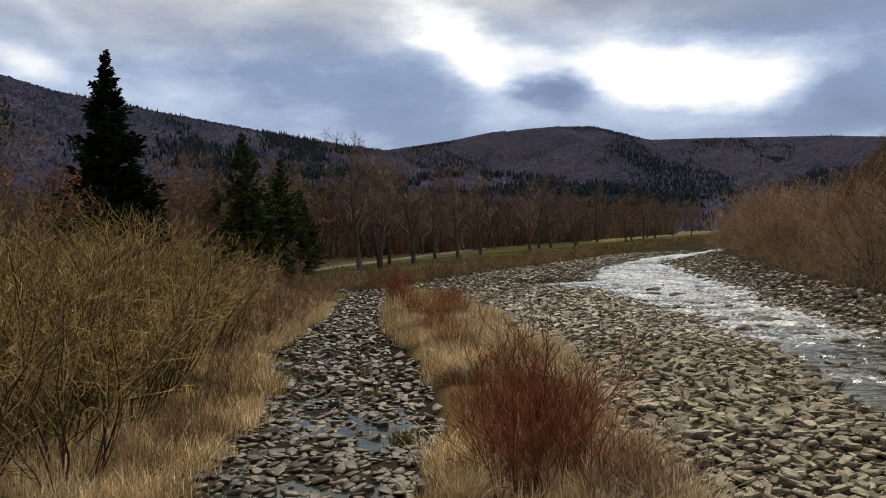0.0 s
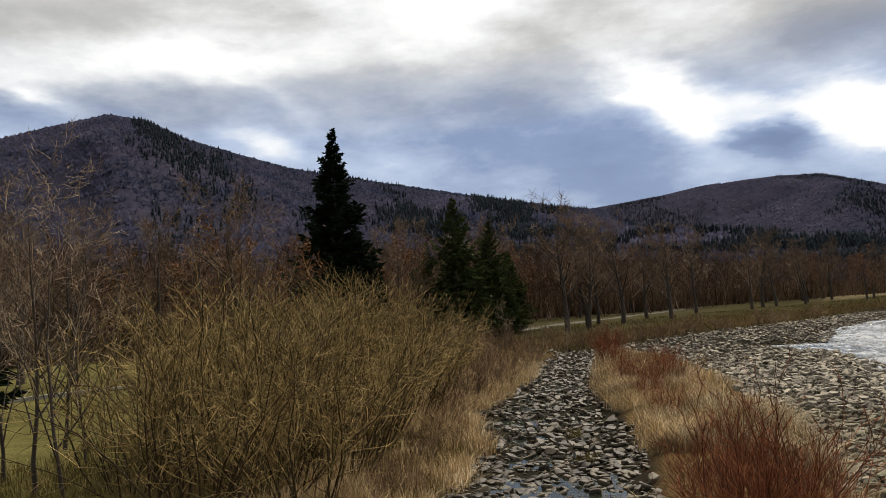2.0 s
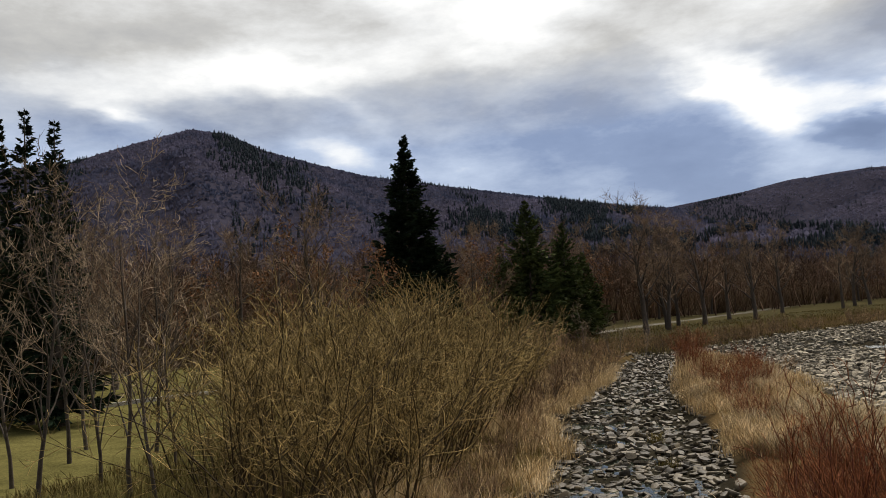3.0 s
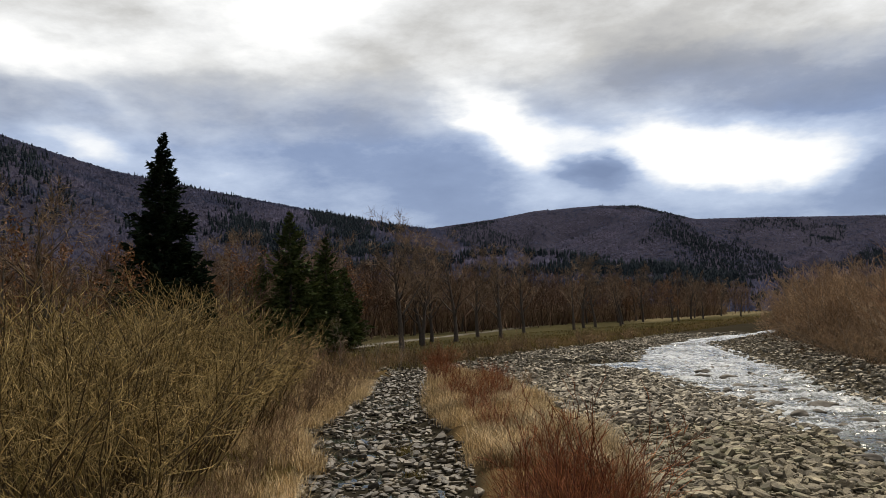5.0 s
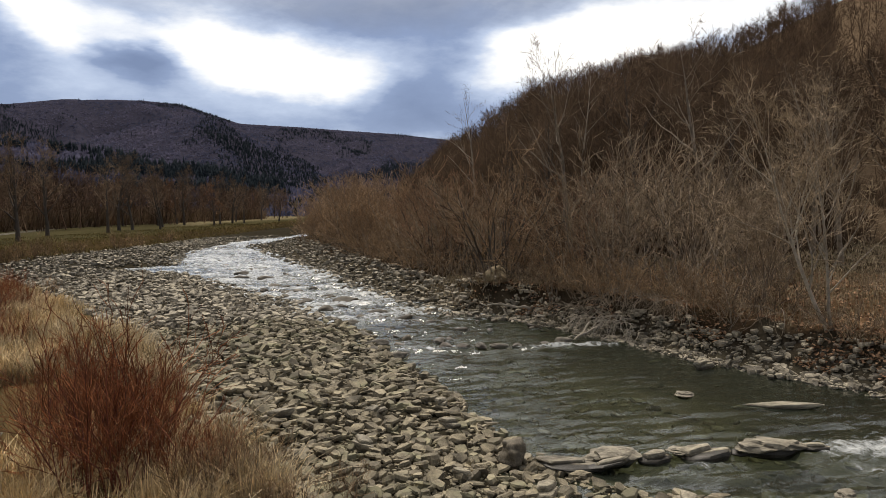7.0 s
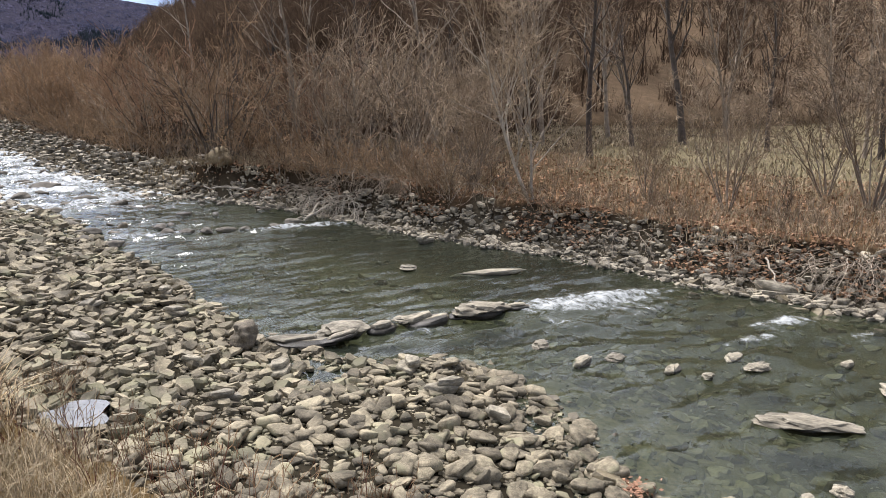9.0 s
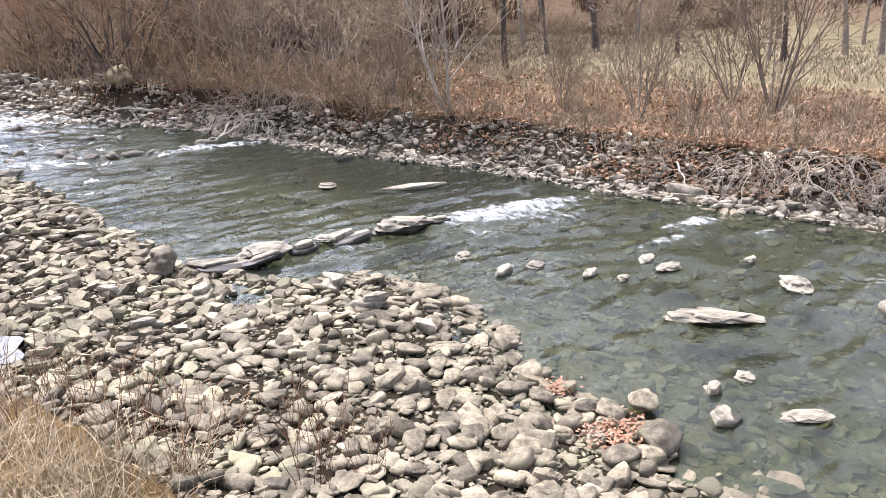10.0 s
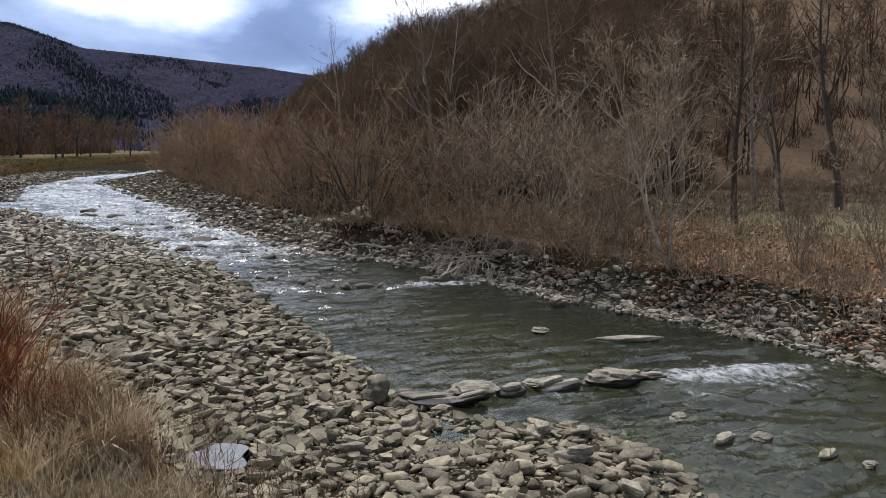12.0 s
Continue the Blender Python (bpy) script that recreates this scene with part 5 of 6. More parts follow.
def slab_rock(seed):
    """A rock of two or three uneven beds."""
    g = np.random.default_rng(seed)
    bits, top = [], -0.45
    for bed in range(2):
        v, f = slab_stone(seed * 7 + bed, 0.42 * g.uniform(0.8, 1.2), 0.035, 8)
        size = (1.0, 0.8)[bed] * g.uniform(0.85, 1.05)
        slope = g.normal() * 0.06
        v = v * np.array([size, size * g.uniform(0.85, 1.1), 1.0])
        v[:, 2] += top + slope * v[:, 0] + 0.2
        v[:, :2] += g.normal(size=2) * 0.12
        top += 0.30
        bits.append((v, f))
    v, f = join(*bits)
    return v, np.concatenate(f)


# rocks that stand out: x, y, length, width, height, turn
ROCK_MESH = [mesh_of("rock", *slab_rock(260 + k), SLAB_STONE) for k in range(5)]
ROUND_MESH = [mesh_of("rock", *boulder_shape(280 + k), STONE_ONE) for k in range(3)]
DARK_MESH = [mesh_of("rock", *boulder_shape(270 + k), DARK_STONE) for k in range(2)]


for me in ROCK_MESH:
    me.set_sharp_from_angle(angle=radians(24))


FOOT_MESH = [mesh_of("wet_foot", *slab_stone(290 + k, 0.5, 0.05, 8), WET_ROCK) for k in range(2)]
TOP_MESH = [mesh_of("rock", *boulder_shape(295 + k, 0.55, 0.42), SLAB_STONE) for k in range(5)]
for me in FOOT_MESH + TOP_MESH:
    me.set_sharp_from_angle(angle=radians(24))


def rock(name, label, mesh, x, y, z, size, turn=0.0, group="", foot=False, tip=(0.0, 0.0)):
    ob = new(name, mesh)
    ob.location, ob.scale, ob.rotation_euler = (x, y, z), size, (tip[0], tip[1], turn)
    if foot:
        # the wet, darker lower bed
        base = part("wet_foot", FOOT_MESH[len(group) % 2], ob, "dark wet lower bed of the slab")
        base.location, base.scale, base.rotation_euler.z = (0.04, -0.03, -0.24), (1.04, 1.10, 0.85), 0.4
    return tagged(ob, label, "rock", group)


rock("boulder", "brown-grey blocky boulder at the water's edge", mesh_of("boulder", *boulder_shape(297, 0.8, 0.3), BOULDER_STONE), 9.25, 12.85, 0.28, (0.66, 0.62, 0.68), 0.8)
for k, (x, y, long, wide, high, turn) in enumerate([(10.35, 11.95, 1.5, 0.75, 0.42, -0.25), (11.25, 11.85, 0.95, 0.6, 0.55, -0.5), (10.8, 11.6, 0.9, 0.5, 0.26, -0.4), (12.05, 11.45, 0.85, 0.5, 0.42, -0.1), (12.7, 11.35, 0.6, 0.4, 0.3, 0.4), (13.15, 10.95, 1.1, 0.7, 0.65, -0.3), (14.0, 10.7, 0.6, 0.4, 0.26, -0.6), (14.7, 10.45, 1.4, 0.75, 0.62, -0.3), (15.4, 9.95, 0.8, 0.5, 0.36, -0.4)]):
    rock("weir_slab", "flat wet slab in a row of stones across the stream", (TOP_MESH if k % 3 == 1 else ROCK_MESH)[k % 5], x, y, 0.10 + 0.02 * (k % 3), (long * 1.18, wide * 1.28, high * (0.62 + 0.10 * (k % 4))), turn, "row of slabs across the stream", True, (0.16 * math.sin(k * 2.3), 0.13 * math.cos(k * 1.7)))
UPPER_ROCKS = [(16.9, 15.0, 0.7, 0.5, 0.3, 0.5), (17.9, 12.9, 2.0, 0.6, 0.26, -0.8), (13.5, 8.1, 0.55, 0.35, 0.3, 0.6), (13.2, 6.9, 0.8, 0.4, 0.25, 0.1), (13.8, 6.45, 0.5, 0.3, 0.24, 0), (14.1, 5.3, 0.7, 0.3, 0.16, 0.2), (14.1, 4.6, 0.25, 0.22, 0.2, 0), (15.5, 4.6, 0.6, 0.4, 0.14, 0)]
LOWER_ROCKS = [(15.2, 4.0, 0.6, 0.35, 0.25, -0.4), (16.5, 2.7, 0.55, 0.35, 0.25, -0.2), (15.5, 1.6, 0.8, 0.6, 0.55, 0.2), (15.0, 0.0, 0.5, 0.45, 0.4, 0), (13.1, 2.5, 1.65, 0.65, 0.42, -1.0), (10.36, 1.92, 0.34, 0.3, 0.32, 0), (10.96, 1.59, 0.34, 0.26, 0.26, 0), (9.75, 1.6, 0.55, 0.45, 0.28, 0.3), (10.24, 0.63, 0.7, 0.35, 0.2, -0.9)]
for k, (x, y, long, wide, high, turn) in enumerate(UPPER_ROCKS + LOWER_ROCKS):
    rock("river_rock", "pale rock rising out of the stream", (ROCK_MESH if k % 2 else TOP_MESH)[k % 5], x, y, 0.03, (long * (1.3 if k % 2 else 1.0), wide * (1.5 if k % 2 else 1.15), high * (1.15 if k % 2 else 0.9)), turn, "rocks in the stream", True, (0.07 * math.sin(k * 1.9), 0.06 * math.cos(k * 2.6)))
for k, (x, y, size) in enumerate([(9.3, 2.62, 0.52), (8.82, 2.96, 0.44), (8.73, 3.22, 0.34), (8.53, 2.15, 0.68), (7.39, 3.43, 0.54), (7.85, 2.43, 0.5), (7.52, 3.89, 0.38), (8.68, 3.92, 0.36), (8.91, 4.84, 0.32), (9.92, 6.58, 0.48), (8.1, 2.1, 0.36), (7.0, 4.4, 0.36)]):
    rock("shore_rock", "rounded pale rock at the stream's edge", ROUND_MESH[k % 3], x, y, 0.14, (size, size * 0.85, size * 0.55), k * 1.1, "rocks at the stream's edge")
for k, (x, y, size) in enumerate([(20.4, 17.1, 0.9), (20.9, 15.0, 0.7), (21.3, 5.2, 1.6), (21.1, 3.65, 0.9), (20.75, 0.1, 1.0), (21.0, 8.4, 0.7), (21.4, 2.6, 0.7), (20.6, 31.8, 0.8), (21.6, 1.2, 0.7)]):
    rock("shore_rock", "grey rock at the foot of the bank", ROCK_MESH[k % 5], x, y, 0.15, (size, size * 0.7, size * 0.45), k * 0.9, "rocks at the foot of the bank")
for k, (x, y, size) in enumerate([(5.6, 17.6, 0.95), (6.6, 14.6, 0.8), (8.7, 11.0, 0.9), (7.7, 12.4, 0.7), (8.2, 17.2, 0.8), (9.4, 15.6, 0.7), (10.2, 17.4, 0.8), (6.9, 10.2, 0.7), (10.4, 9.2, 0.9), (9.9, 8.0, 0.8), (9.7, 6.6, 0.75)]):
    rock("bar_rock", "large flat stone on the gravel bar", ROCK_MESH[(k + 1) % 5], x, y, float(land(x, y)) + 0.18, (size, size * 0.75, size * 0.42), k * 1.7, "large stones on the bar")
for k, (x, y, size) in enumerate([(17.5, 41.0, 1.3), (15.2, 45.0, 1.0), (17.0, 35.5, 0.9), (15.0, 38.0, 1.1), (16.8, 52.0, 1.0), (18.0, 58.0, 1.2), (13.4, 29.5, 0.9), (13.0, 27.2, 0.8), (15.4, 26.4, 0.7), (19.6, 23.6, 0.6), (16.2, 47.5, 0.9), (15.4, 50.0, 0.8), (17.6, 44.0, 0.7), (14.9, 41.5, 0.9), (15.8, 42.6, 0.7), (18.6, 49.0, 0.7), (16.4, 39.0, 0.7), (17.8, 64.0, 1.1), (19.6, 68.0, 1.0), (16.6, 60.0, 1.0), (15.6, 34.6, 0.6), (14.4, 33.0, 0.7), (17.6, 31.0, 0.6), (15.0, 25.2, 0.6), (15.6, 24.9, 0.5), (16.2, 24.5, 0.6), (16.8, 24.1, 0.6), (17.3, 23.7, 0.5), (18.6, 23.5, 0.4), (12.6, 24.6, 0.6), (12.4, 26.2, 0.7)]):
    rock("dark_rock", "dark wet rock in the riffle", DARK_MESH[k % 2], x, y, 0.06, (size * 1.1, size * 0.75, size * 0.55), k * 1.3, "dark rocks in the riffle")

# ---- grass, leaves and driftwood ----
def blades(g, x, y, tall, wide, per, clump, lean=0.45, base=None):
    """Tufts of narrow grass blades."""
    n = len(x)
    z = land(x, y) if base is None else base
    cx = np.repeat(x, per) + g.normal(size=n * per) * clump
    cy = np.repeat(y, per) + g.normal(size=n * per) * clump
    cz = np.repeat(z, per) - 0.03
    h = np.repeat(tall * g.uniform(0.6, 1.2, n), per) * g.uniform(0.5, 1.15, n * per)
    a = g.uniform(0, 6.28, n * per)
    b = h * np.abs(g.normal(size=n * per)) * lean
    root = np.stack([cx, cy, cz], 1)
    mid = root + np.stack([np.cos(a) * b * 0.35, np.sin(a) * b * 0.35, h * 0.6], 1)
    tip = root + np.stack([np.cos(a) * b, np.sin(a) * b, h], 1)
    side = np.stack([-np.sin(a + 0.6), np.cos(a + 0.6), 0 * a], 1) * wide
    v = np.stack([root - side, root + side, mid + side * 0.8, mid - side * 0.8, tip], 1).reshape(-1, 3)
    k = np.arange(n * per)[:, None] * 5
    return v, [k + np.array([0, 1, 2, 3]), k + np.array([3, 2, 4])]


g = np.random.default_rng(301)
x, y = between(g, 1350, 6, 46, lambda q: np.interp(q, CHAN_Y2, CHAN_R) + 0.2, lambda q: np.interp(q, STRIP_Y, STRIP_X) - 0.3, 1.3)
keep = (fbm(x * 0.35, y * 0.35, 3) > np.where(y < 12, -0.4, -0.08)) & ((y > 11) | (x < 3.9) | (g.random(len(x)) < 0.25))
far_end = keep & (y > 11.5)
stuff("dry_grass", "tall pale withered grass on the strip", "grass", [blades(g, x[far_end], y[far_end], 0.70, 0.010, 36, 0.15, 0.75)], DRY_GRASS)
pale = far_end & (fbm(x * 0.5 + 7, y * 0.5, 2) > 0.02)
stuff("dry_grass", "pale bleached tussocks among the taller grass", "grass", [blades(g, x[pale], y[pale], 0.8, 0.011, 40, 0.12, 1.1)], TAN_GRASS)
near_end = keep & (y <= 11.5)
stuff("dry_grass", "short bleached grass beside the stony bar", "grass", [blades(g, x[near_end], y[near_end], 0.42, 0.006, 46, 0.22, 0.95)], TAN_GRASS)
x, y = between(g, 170, -8, 6, lambda q: np.interp(q, CHAN_Y2, CHAN_R) + 0.2, lambda q: np.interp(q, STRIP_Y, STRIP_X) - 0.3)
stuff("dry_grass", "withered grass at the lower end of the strip", "grass", [blades(g, x, y, 0.5, 0.009, 26, 0.2, 0.9)], TAN_GRASS)
x, y = between(g, 900, 40, 72, lambda q: np.interp(q, CHAN_Y2, CHAN_R), lambda q: np.interp(q, STRIP_Y, STRIP_X), 1.0)
stuff("dry_grass", "withered grass at the end of the strip", "grass", [blades(g, x, y, 0.6, 0.018, 10, 0.2)], DRY_GRASS)
x, y = between(g, 1250, 12, 62, lambda q: np.interp(q, CHAN_Y, CHAN_L) - 4.0, lambda q: np.interp(q, CHAN_Y, CHAN_L) + 0.1, 1.4)
keep = fbm(x * 0.3 + 3, y * 0.3, 3) > -0.22
x, y = x[keep], y[keep]
stuff("dry_grass", "matted straw-coloured grass on the channel bank", "grass", [blades(g, x, y, 0.62, 0.010, 32, 0.17, 0.8)], DRY_GRASS)
x, y = between(g, 2600, 12, 60, lambda q: np.interp(q, CHAN_Y, CHAN_L) - 12.0, lambda q: np.interp(q, CHAN_Y, CHAN_L) - 0.5, 1.4)
stuff("olive_grass", "olive grass below the willows", "grass", [blades(g, x, y, 0.4, 0.010, 12, 0.16, 0.7)], OLIVE_GRASS)
stuff("grass_tuft", "single tuft of olive grass between the stones", "grass", [blades(g, np.array([-1.2, -1.35, -1.05, -2.6, -3.4]), np.array([19.6, 19.7, 19.5, 25.5, 30.0]), 0.55, 0.009, 120, 0.16, 0.6)], OLIVE_GRASS)
x = np.linspace(-16, 90, 700) + g.normal(size=700) * 0.4
y = np.interp(x, PARK_X, PARK_Y) + g.uniform(-1, 6, 700)
lawn_x = g.uniform(-16, 60, 1100)
lawn_y = np.interp(lawn_x, PARK_X, PARK_Y) + g.uniform(6, 34, 1100)
stuff("lawn_grass", "short olive winter grass of the park lawn", "grass", [blades(g, lawn_x, lawn_y, 0.3, 0.03, 9, 0.6, 0.6)], OLIVE_GRASS)
stuff("bank_grass", "rough brown grass on the bank of the park", "grass", [blades(g, x, y, 0.7, 0.03, 10, 0.5, 0.6)], OLIVE_GRASS)
x, y = between(g, 2200, -4, 40, lambda q: right_edge(q) + 1.6, lambda q: right_edge(q) + 14.0, 1.0)
stuff("dry_grass", "thin withered grass on the leafy bank", "grass", [blades(g, x, y, 0.5, 0.011, 9, 0.3, 0.5)], TAN_GRASS)
x, y = between(g, 1500, -6, 40, lambda q: right_edge(q) + 12, lambda q: right_edge(q) + 45.0, 1.0)
stuff("meadow_grass", "pale winter grass of the meadow behind the trees", "grass", [blades(g, x, y, 0.35, 0.03, 10, 0.5, 0.6)], TAN_GRASS)


def fallen(g, x, y, size, lift=0.03):
    n = len(x)
    at = np.stack([x, y, land(x, y) + lift + 0.06 * g.random(n)], 1)
    a = unit(g.normal(size=(n, 3)) * np.array([1, 1, 0.35])) * size
    b = unit(np.cross(a, g.normal(size=(n, 3)) * np.array([0.3, 0.3, 1]))) * size * 0.6
    v = np.stack([at - a, at + b, at + a, at - b], 1).reshape(-1, 3)
    return v, np.arange(len(v)).reshape(-1, 4)


x, y = between(g, 16000, -4, 34, lambda q: right_edge(q) + 1.3, lambda q: right_edge(q) + 15.0, 1.0)
stuff("leaf_litter", "fallen russet leaves covering the bank", "leaves", [fallen(g, x, y, 0.09)], LITTER)
x, y = between(g, 9000, -4, 30, lambda q: right_edge(q) + 0.55, lambda q: right_edge(q) + 2.4, 1.0)
drift = value_noise(x * 0.9, y * 0.9) > 0.5
stuff("leaf_litter", "brown leaves caught between the stones of the shore", "leaves", [fallen(g, x[drift], y[drift], 0.075, 0.12)], LITTER)
x = np.concatenate([g.normal(8.42, 0.30, 460), g.normal(9.09, 0.14, 110)])
y = np.concatenate([g.normal(2.74, 0.24, 460), g.normal(3.79, 0.10, 110)])
stuff("washed_up_leaves", "orange leaves washed up between the stones", "leaves", [fallen(g, x, y, 0.036, 0.10)], ORANGE_LEAF)

# weeds before the stony bar
WEED = shrub_meshes(303, 1.15, 9, 0.5, RUST_STEM, BROWN_TWIG, 3, 1, 0.006, 24, 0.003, 16, 0.4)
for k, (x, y, s) in enumerate([(5.7, 5.5, 1.0), (5.3, 6.4, 0.8), (4.9, 7.4, 0.9), (5.6, 4.6, 0.9), (4.6, 8.4, 1.0), (4.2, 9.8, 1.0), (4.0, 8.6, 1.1), (4.5, 6.2, 1.1), (5.1, 5.0, 1.1), (4.4, 7.2, 1.2), (3.8, 10.6, 1.0)]):
    shrub("weed", "thin dry weed stalks beside the stones", WEED, x, y, s, k * 1.2, "weeds by the bar")

# a puddle on the bar, its pale colour standing for reflected sky
def make_puddle():
    a = np.linspace(0, 2 * np.pi, 28, endpoint=False)
    r = 1 + 0.18 * np.sin(3 * a) + 0.1 * np.cos(5 * a)
    v = np.stack([4.95 + 0.5 * r * np.cos(a), 11.3 + 0.55 * r * np.sin(a), np.full(28, float(land(4.95, 11.3)) + 0.11)], 1)
    f = np.stack([np.zeros(26, int), np.arange(1, 27), np.arange(2, 28)], 1)
    tagged(new("puddle", mesh_of("puddle", v, f, SKY_SHEEN)), "small puddle between the cobbles, coloured pale as reflected sky", "puddle", kind="structure")


make_puddle()

# brush on the right bank
BRUSH = [shrub_meshes(s, 3.2, 12, 2.6, BARK, TWIG, 6, 3, 0.022, 44, 0.0075) for s in (305, 306)]
for k in range(15):
    y = -4 + 30 * ((k + g.random()) / 15) ** 0.7
    x = right_edge(y) + 2.4 + g.random() * 9
    if abs(math.atan2(x, y) - math.atan2(23.6, 14.6)) > 0.02:
        shrub("bank_brush", "leafless grey-tan brush on the leaf-strewn bank", BRUSH[k % 2], float(x), float(y), float(g.uniform(0.32, 0.62)), k * 1.9, "brush on the right bank")

# brambles and roots hanging over the right shore
BRAMBLE = shrub_meshes(304, 1.7, 16, 2.8, TWIG, TWIG, 5, 3, 0.018, 40, 0.009, 75)
for k in range(27):
    y = -3 + k * 1.4 + g.uniform(-0.3, 0.3)
    x = right_edge(y) + 1.3 + abs(g.normal()) * 0.9
    shrub("bramble", "tangle of dead grey brambles on the bank edge", BRAMBLE, float(x), float(y), float(g.uniform(0.5, 1.05)), k * 2.2, "brambles on the right bank")


def log_mesh(seed, long, r0, r1, bend=0.1):
    q = np.random.default_rng(seed)
    k = 9
    s = np.linspace(0, 1, k)
    p = np.stack([s * long, bend * np.sin(s * 3) + 0.03 * q.normal(size=k), 0.04 * q.normal(size=k)], 1)[None]
    r = np.linspace(r0, r1, k)[None] * q.uniform(0.9, 1.1, (1, k))
    p2, r2 = sprout(q, p, r, 4, 0.3, 0.95, 0.22, 50, 0.0, 4, 0.15, 0.5)
    v, f = join(tubes(p, r, 9), tubes(p2, r2, 5))
    caps = [np.arange(9)[None, ::-1], np.arange(72, 81)[None]]
    return mesh_of("log", v, f + caps, DRIFTWOOD)


for k, (x, y, z, long, r, turn, tip) in enumerate([(23.9, 38.4, 0.75, 3.2, 0.11, -1.75, 3), (23.8, 36.4, 1.05, 4.4, 0.12, -1.95, 9), (22.6, 32.2, 0.85, 1.9, 0.10, -2.1, 22), (22.4, 29.4, 0.55, 2.6, 0.07, 2.3, -4), (21.6, 27.4, 0.5, 2.2, 0.07, 1.2, 14), (21.4, 23.6, 0.45, 1.8, 0.05, 2.6, 20), (21.9, 24.6, 0.5, 2.0, 0.06, 3.6, 14), (22.4, 6.0, 0.75, 1.8, 0.03, 3.6, 18), (22.2, 2.4, 0.8, 1.8, 0.03, 4.0, 22)]):
    ob = new("driftwood_log", log_mesh(320 + k, long, r, r * 0.4))
    ob.location, ob.rotation_euler = (x, y, z), (0, radians(tip), turn)
    tagged(ob, "bleached driftwood log stranded on the stony shore", "log", "driftwood on the shore")

# roots and dead branches that hang from the undercut bank
def root_tangle(seed, x, y, count, reach, drop, material, thick=1.0):
    q = np.random.default_rng(seed)
    ob = thing("root_tangle", "pale roots and dead branches hanging from the undercut bank", "roots", x, y, float(land(x, y)), "roots under the bank")
    for _ in range(int(count * 1.4)):
        s = np.linspace(0, 1, 7)
        away, along = reach * q.uniform(0.5, 1.2), q.normal() * 0.8
        p = np.stack([-away * s + 0.06 * q.normal(size=7), q.normal() * 0.7 + along * s + 0.06 * q.normal(size=7),
                      0.25 + q.uniform(0, 0.5) * np.sin(s * 2.6) - drop * q.uniform(0.6, 1.1) * s**1.6], 1)[None]
        r = thick * q.uniform(0.008, 0.022) * np.linspace(1, 0.35, 7)[None]
        p2, r2 = sprout(q, p, r, 3, 0.25, 0.95, 0.4, 45, -0.08, 4, 0.2, 0.6)
        part("root", mesh_of("root", *join(tubes(p, r, 5), tubes(p2, np.maximum(r2, 0.006), 3)), material), ob)


for k, (x, y, count, reach) in enumerate([(22.6, 26.2, 10, 1.5), (22.8, 24.6, 12, 1.6), (23.0, 23.2, 10, 1.4), (22.9, 21.8, 12, 1.5), (22.7, 20.4, 8, 1.2), (22.9, 10.6, 7, 1.2), (22.6, 6.6, 8, 1.2), (22.5, 4.2, 12, 1.8), (22.6, 3.1, 16, 2.1), (22.6, 1.8, 13, 2.0), (22.7, 0.4, 12, 1.6), (22.8, -1.0, 8, 1.4), (23.2, 17.0, 7, 1.2)]):
    root_tangle(340 + k, x, y, count, reach, 0.9, ROOT)
for k, (x, y, count, reach) in enumerate([(22.3, 24.9, 13, 1.1), (22.4, 23.9, 11, 1.2), (22.2, 22.4, 7, 0.9)]):
    root_tangle(380 + k, x, y, count, reach, 1.0, DRIFTWOOD, 1.6)


def make_root_plate(x, y):
    """The upturned foot of a fallen willow: a clod of pale earth with broken roots."""
    q = np.random.default_rng(391)
    ob = thing("root_plate", "upturned root plate of pale earth with broken roots", "roots", x, y, float(land(x, y)) - 0.15)
    v, f = boulder_shape(392, 0.75, 0.2)
    v = v * np.array([1.0, 1.9, 1.3]) + np.array([0, 0, 0.45])
    part("clod", mesh_of("clod", v, f, CLOD), ob, "pale dry earth with matted grass")
    for _ in range(9):
        s = np.linspace(0, 1, 6)
        a = q.uniform(0, 6.28)
        p = np.stack([-0.4 - 0.5 * s * q.uniform(0.3, 1), np.cos(a) * (0.5 + 0.6 * s) + 0.05 * q.normal(size=6), 0.5 + np.sin(a) * (0.3 + 0.4 * s) + 0.05 * q.normal(size=6)], 1)[None]
        part("root", mesh_of("root", *tubes(p, q.uniform(0.02, 0.045) * np.linspace(1, 0.3, 6)[None], 5), DRIFTWOOD), ob)


make_root_plate(22.9, 33.2)

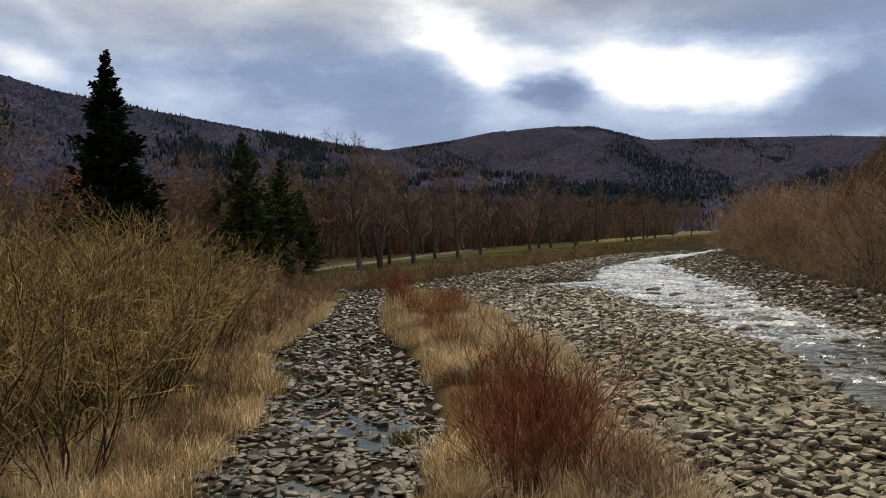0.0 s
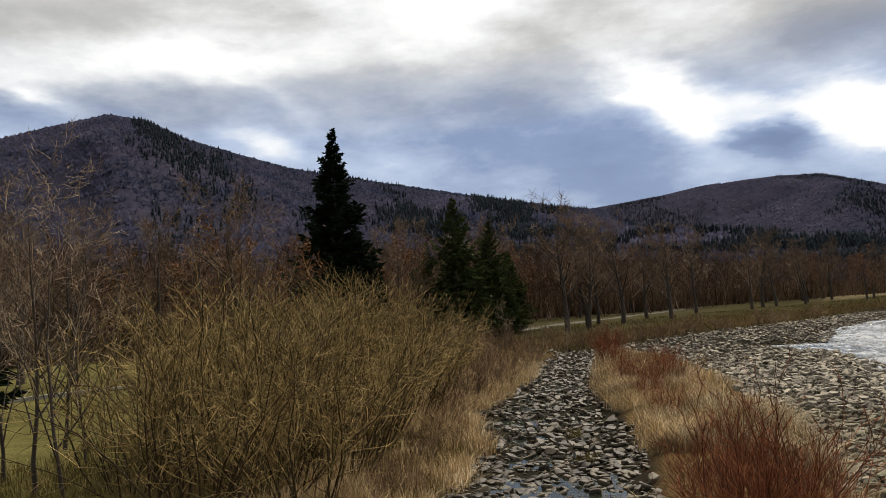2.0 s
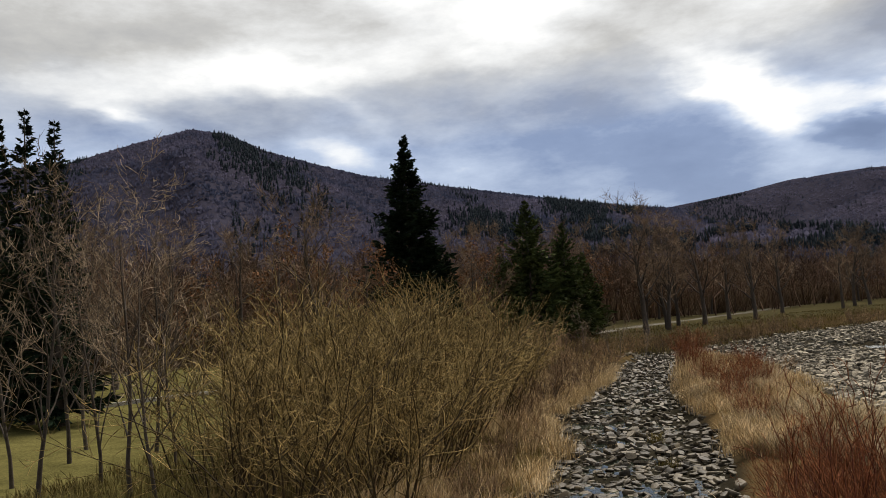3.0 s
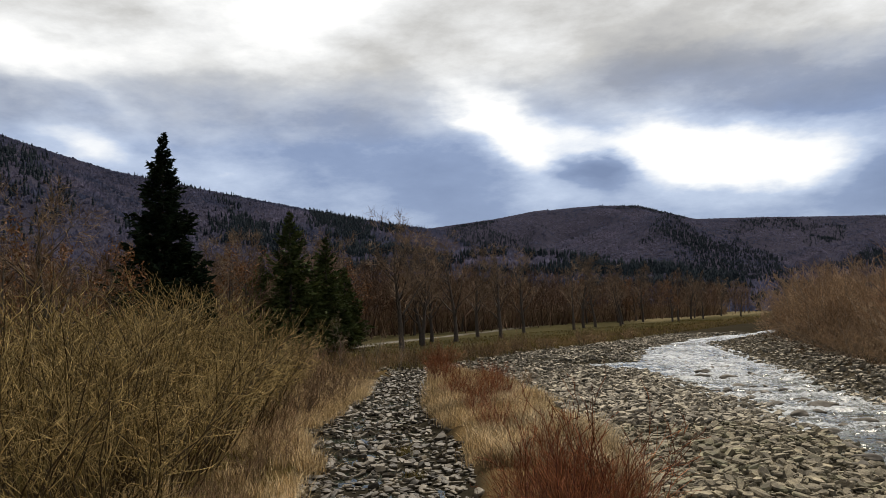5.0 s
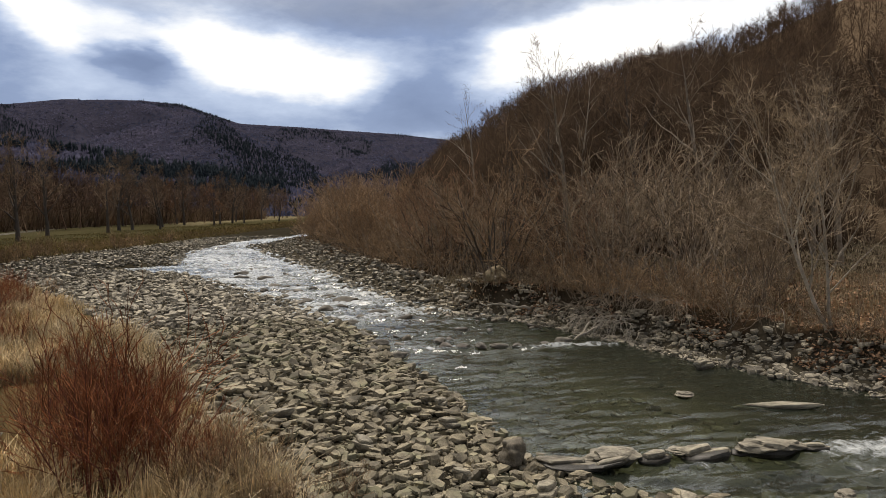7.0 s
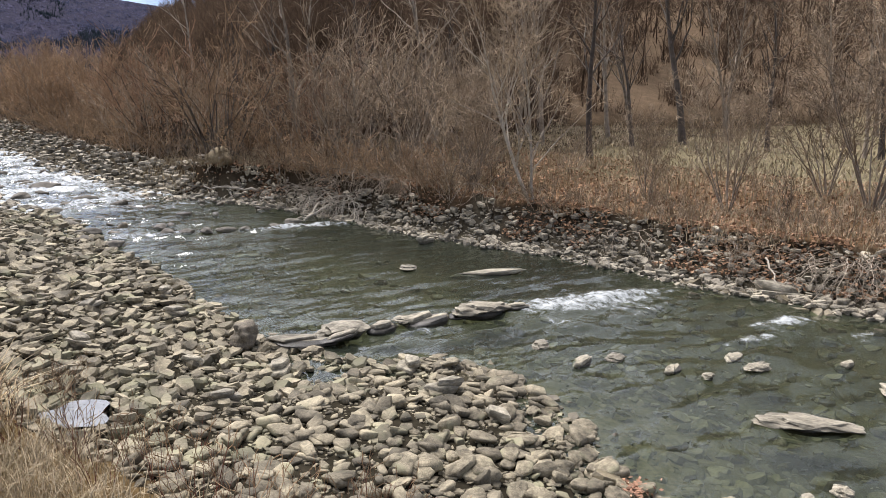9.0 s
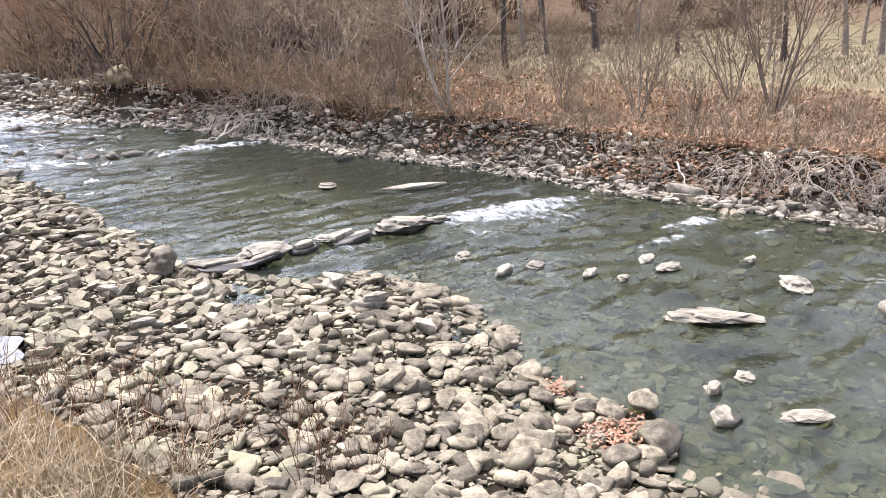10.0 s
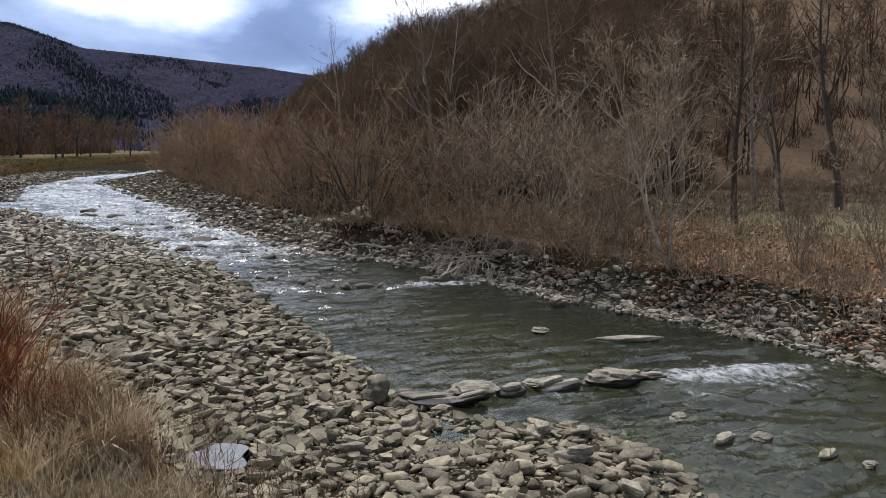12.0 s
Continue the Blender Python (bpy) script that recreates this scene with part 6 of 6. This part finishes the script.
# low brown brush where the willows reach the stones
EDGE = [shrub_meshes(s, 3.4, 7, 3.6, BARK, BROWN_TWIG, 8, 3, 0.03, 46, 0.011, 62) for s in (361, 362)]
for k in range(60):
    y = 24 + 1.5 * k + g.uniform(-0.6, 0.6)
    x = right_edge(y) + np.interp(y, RIM_Y, RIM_W) * g.uniform(0.85, 1.25) + (2.6 if 30 < y < 39 else 0.3)
    shrub("bank_brush", "low brown brush overhanging the stony shore", EDGE[k % 2], float(x), float(y), float(g.uniform(0.7, 1.1) * np.interp(y, [24, 60, 120], [0.8, 1.0, 1.5])), k * 2.3, "brush over the far shore")

for k in range(10):
    y = 17.6 + 1.15 * k + g.uniform(-0.3, 0.3)
    x = right_edge(y) + g.uniform(0.9, 1.5)
    shrub("bank_brush", "low brown brush on the lip of the undercut bank", EDGE[k % 2], float(x), float(y), float(g.uniform(0.5, 0.8)), k * 1.7, "brush on the undercut bank")

# low kerb of the path across the lawn
def make_kerb():
    xs = np.linspace(0, 1, 15)
    x, y = -37 + xs * 12, 26 + xs * 21
    ob = thing("path_kerb", "low pale concrete kerb along the lawn path", "kerb", -31, 36.5, float(land(-31, 36.5)))
    for i in range(14):
        cx, cy = (x[i] + x[i + 1]) / 2, (y[i] + y[i + 1]) / 2
        bm = bmesh.new()
        bmesh.ops.create_cube(bm, size=1.0, matrix=Matrix.Diagonal((1.70, 0.16, 0.30, 1)))
        bmesh.ops.bevel(bm, geom=bm.edges[:], offset=0.02, segments=1, affect="EDGES")
        me = bpy.data.meshes.new("kerbstone")
        bm.to_mesh(me)
        bm.free()
        me.materials.append(CONCRETE)
        stone = part("kerbstone", me, ob)
        stone.location = (cx + 31, cy - 36.5, float(land(cx, cy)) - float(land(-31, 36.5)) + 0.08)
        stone.rotation_euler.z = math.atan2(21, 12)


make_kerb()

# the stones of the bar that lie nearest, one by one
PIECES = [mesh_of("cobble", *FINE[k], STONE_ONE) for k in range(8)]
for me in PIECES:
    me.set_sharp_from_angle(angle=radians(35))
place, s, turn, tilt = strew(g, single_x, single_y, 0.14, 0.55, 2.0)
for k in range(len(single_x)):
    ob = new("cobble", PIECES[k % 8])
    ob.parent = ground
    ob.location, ob.scale, ob.rotation_euler = place[k], s[k], (tilt[k][0], tilt[k][1], turn[k])
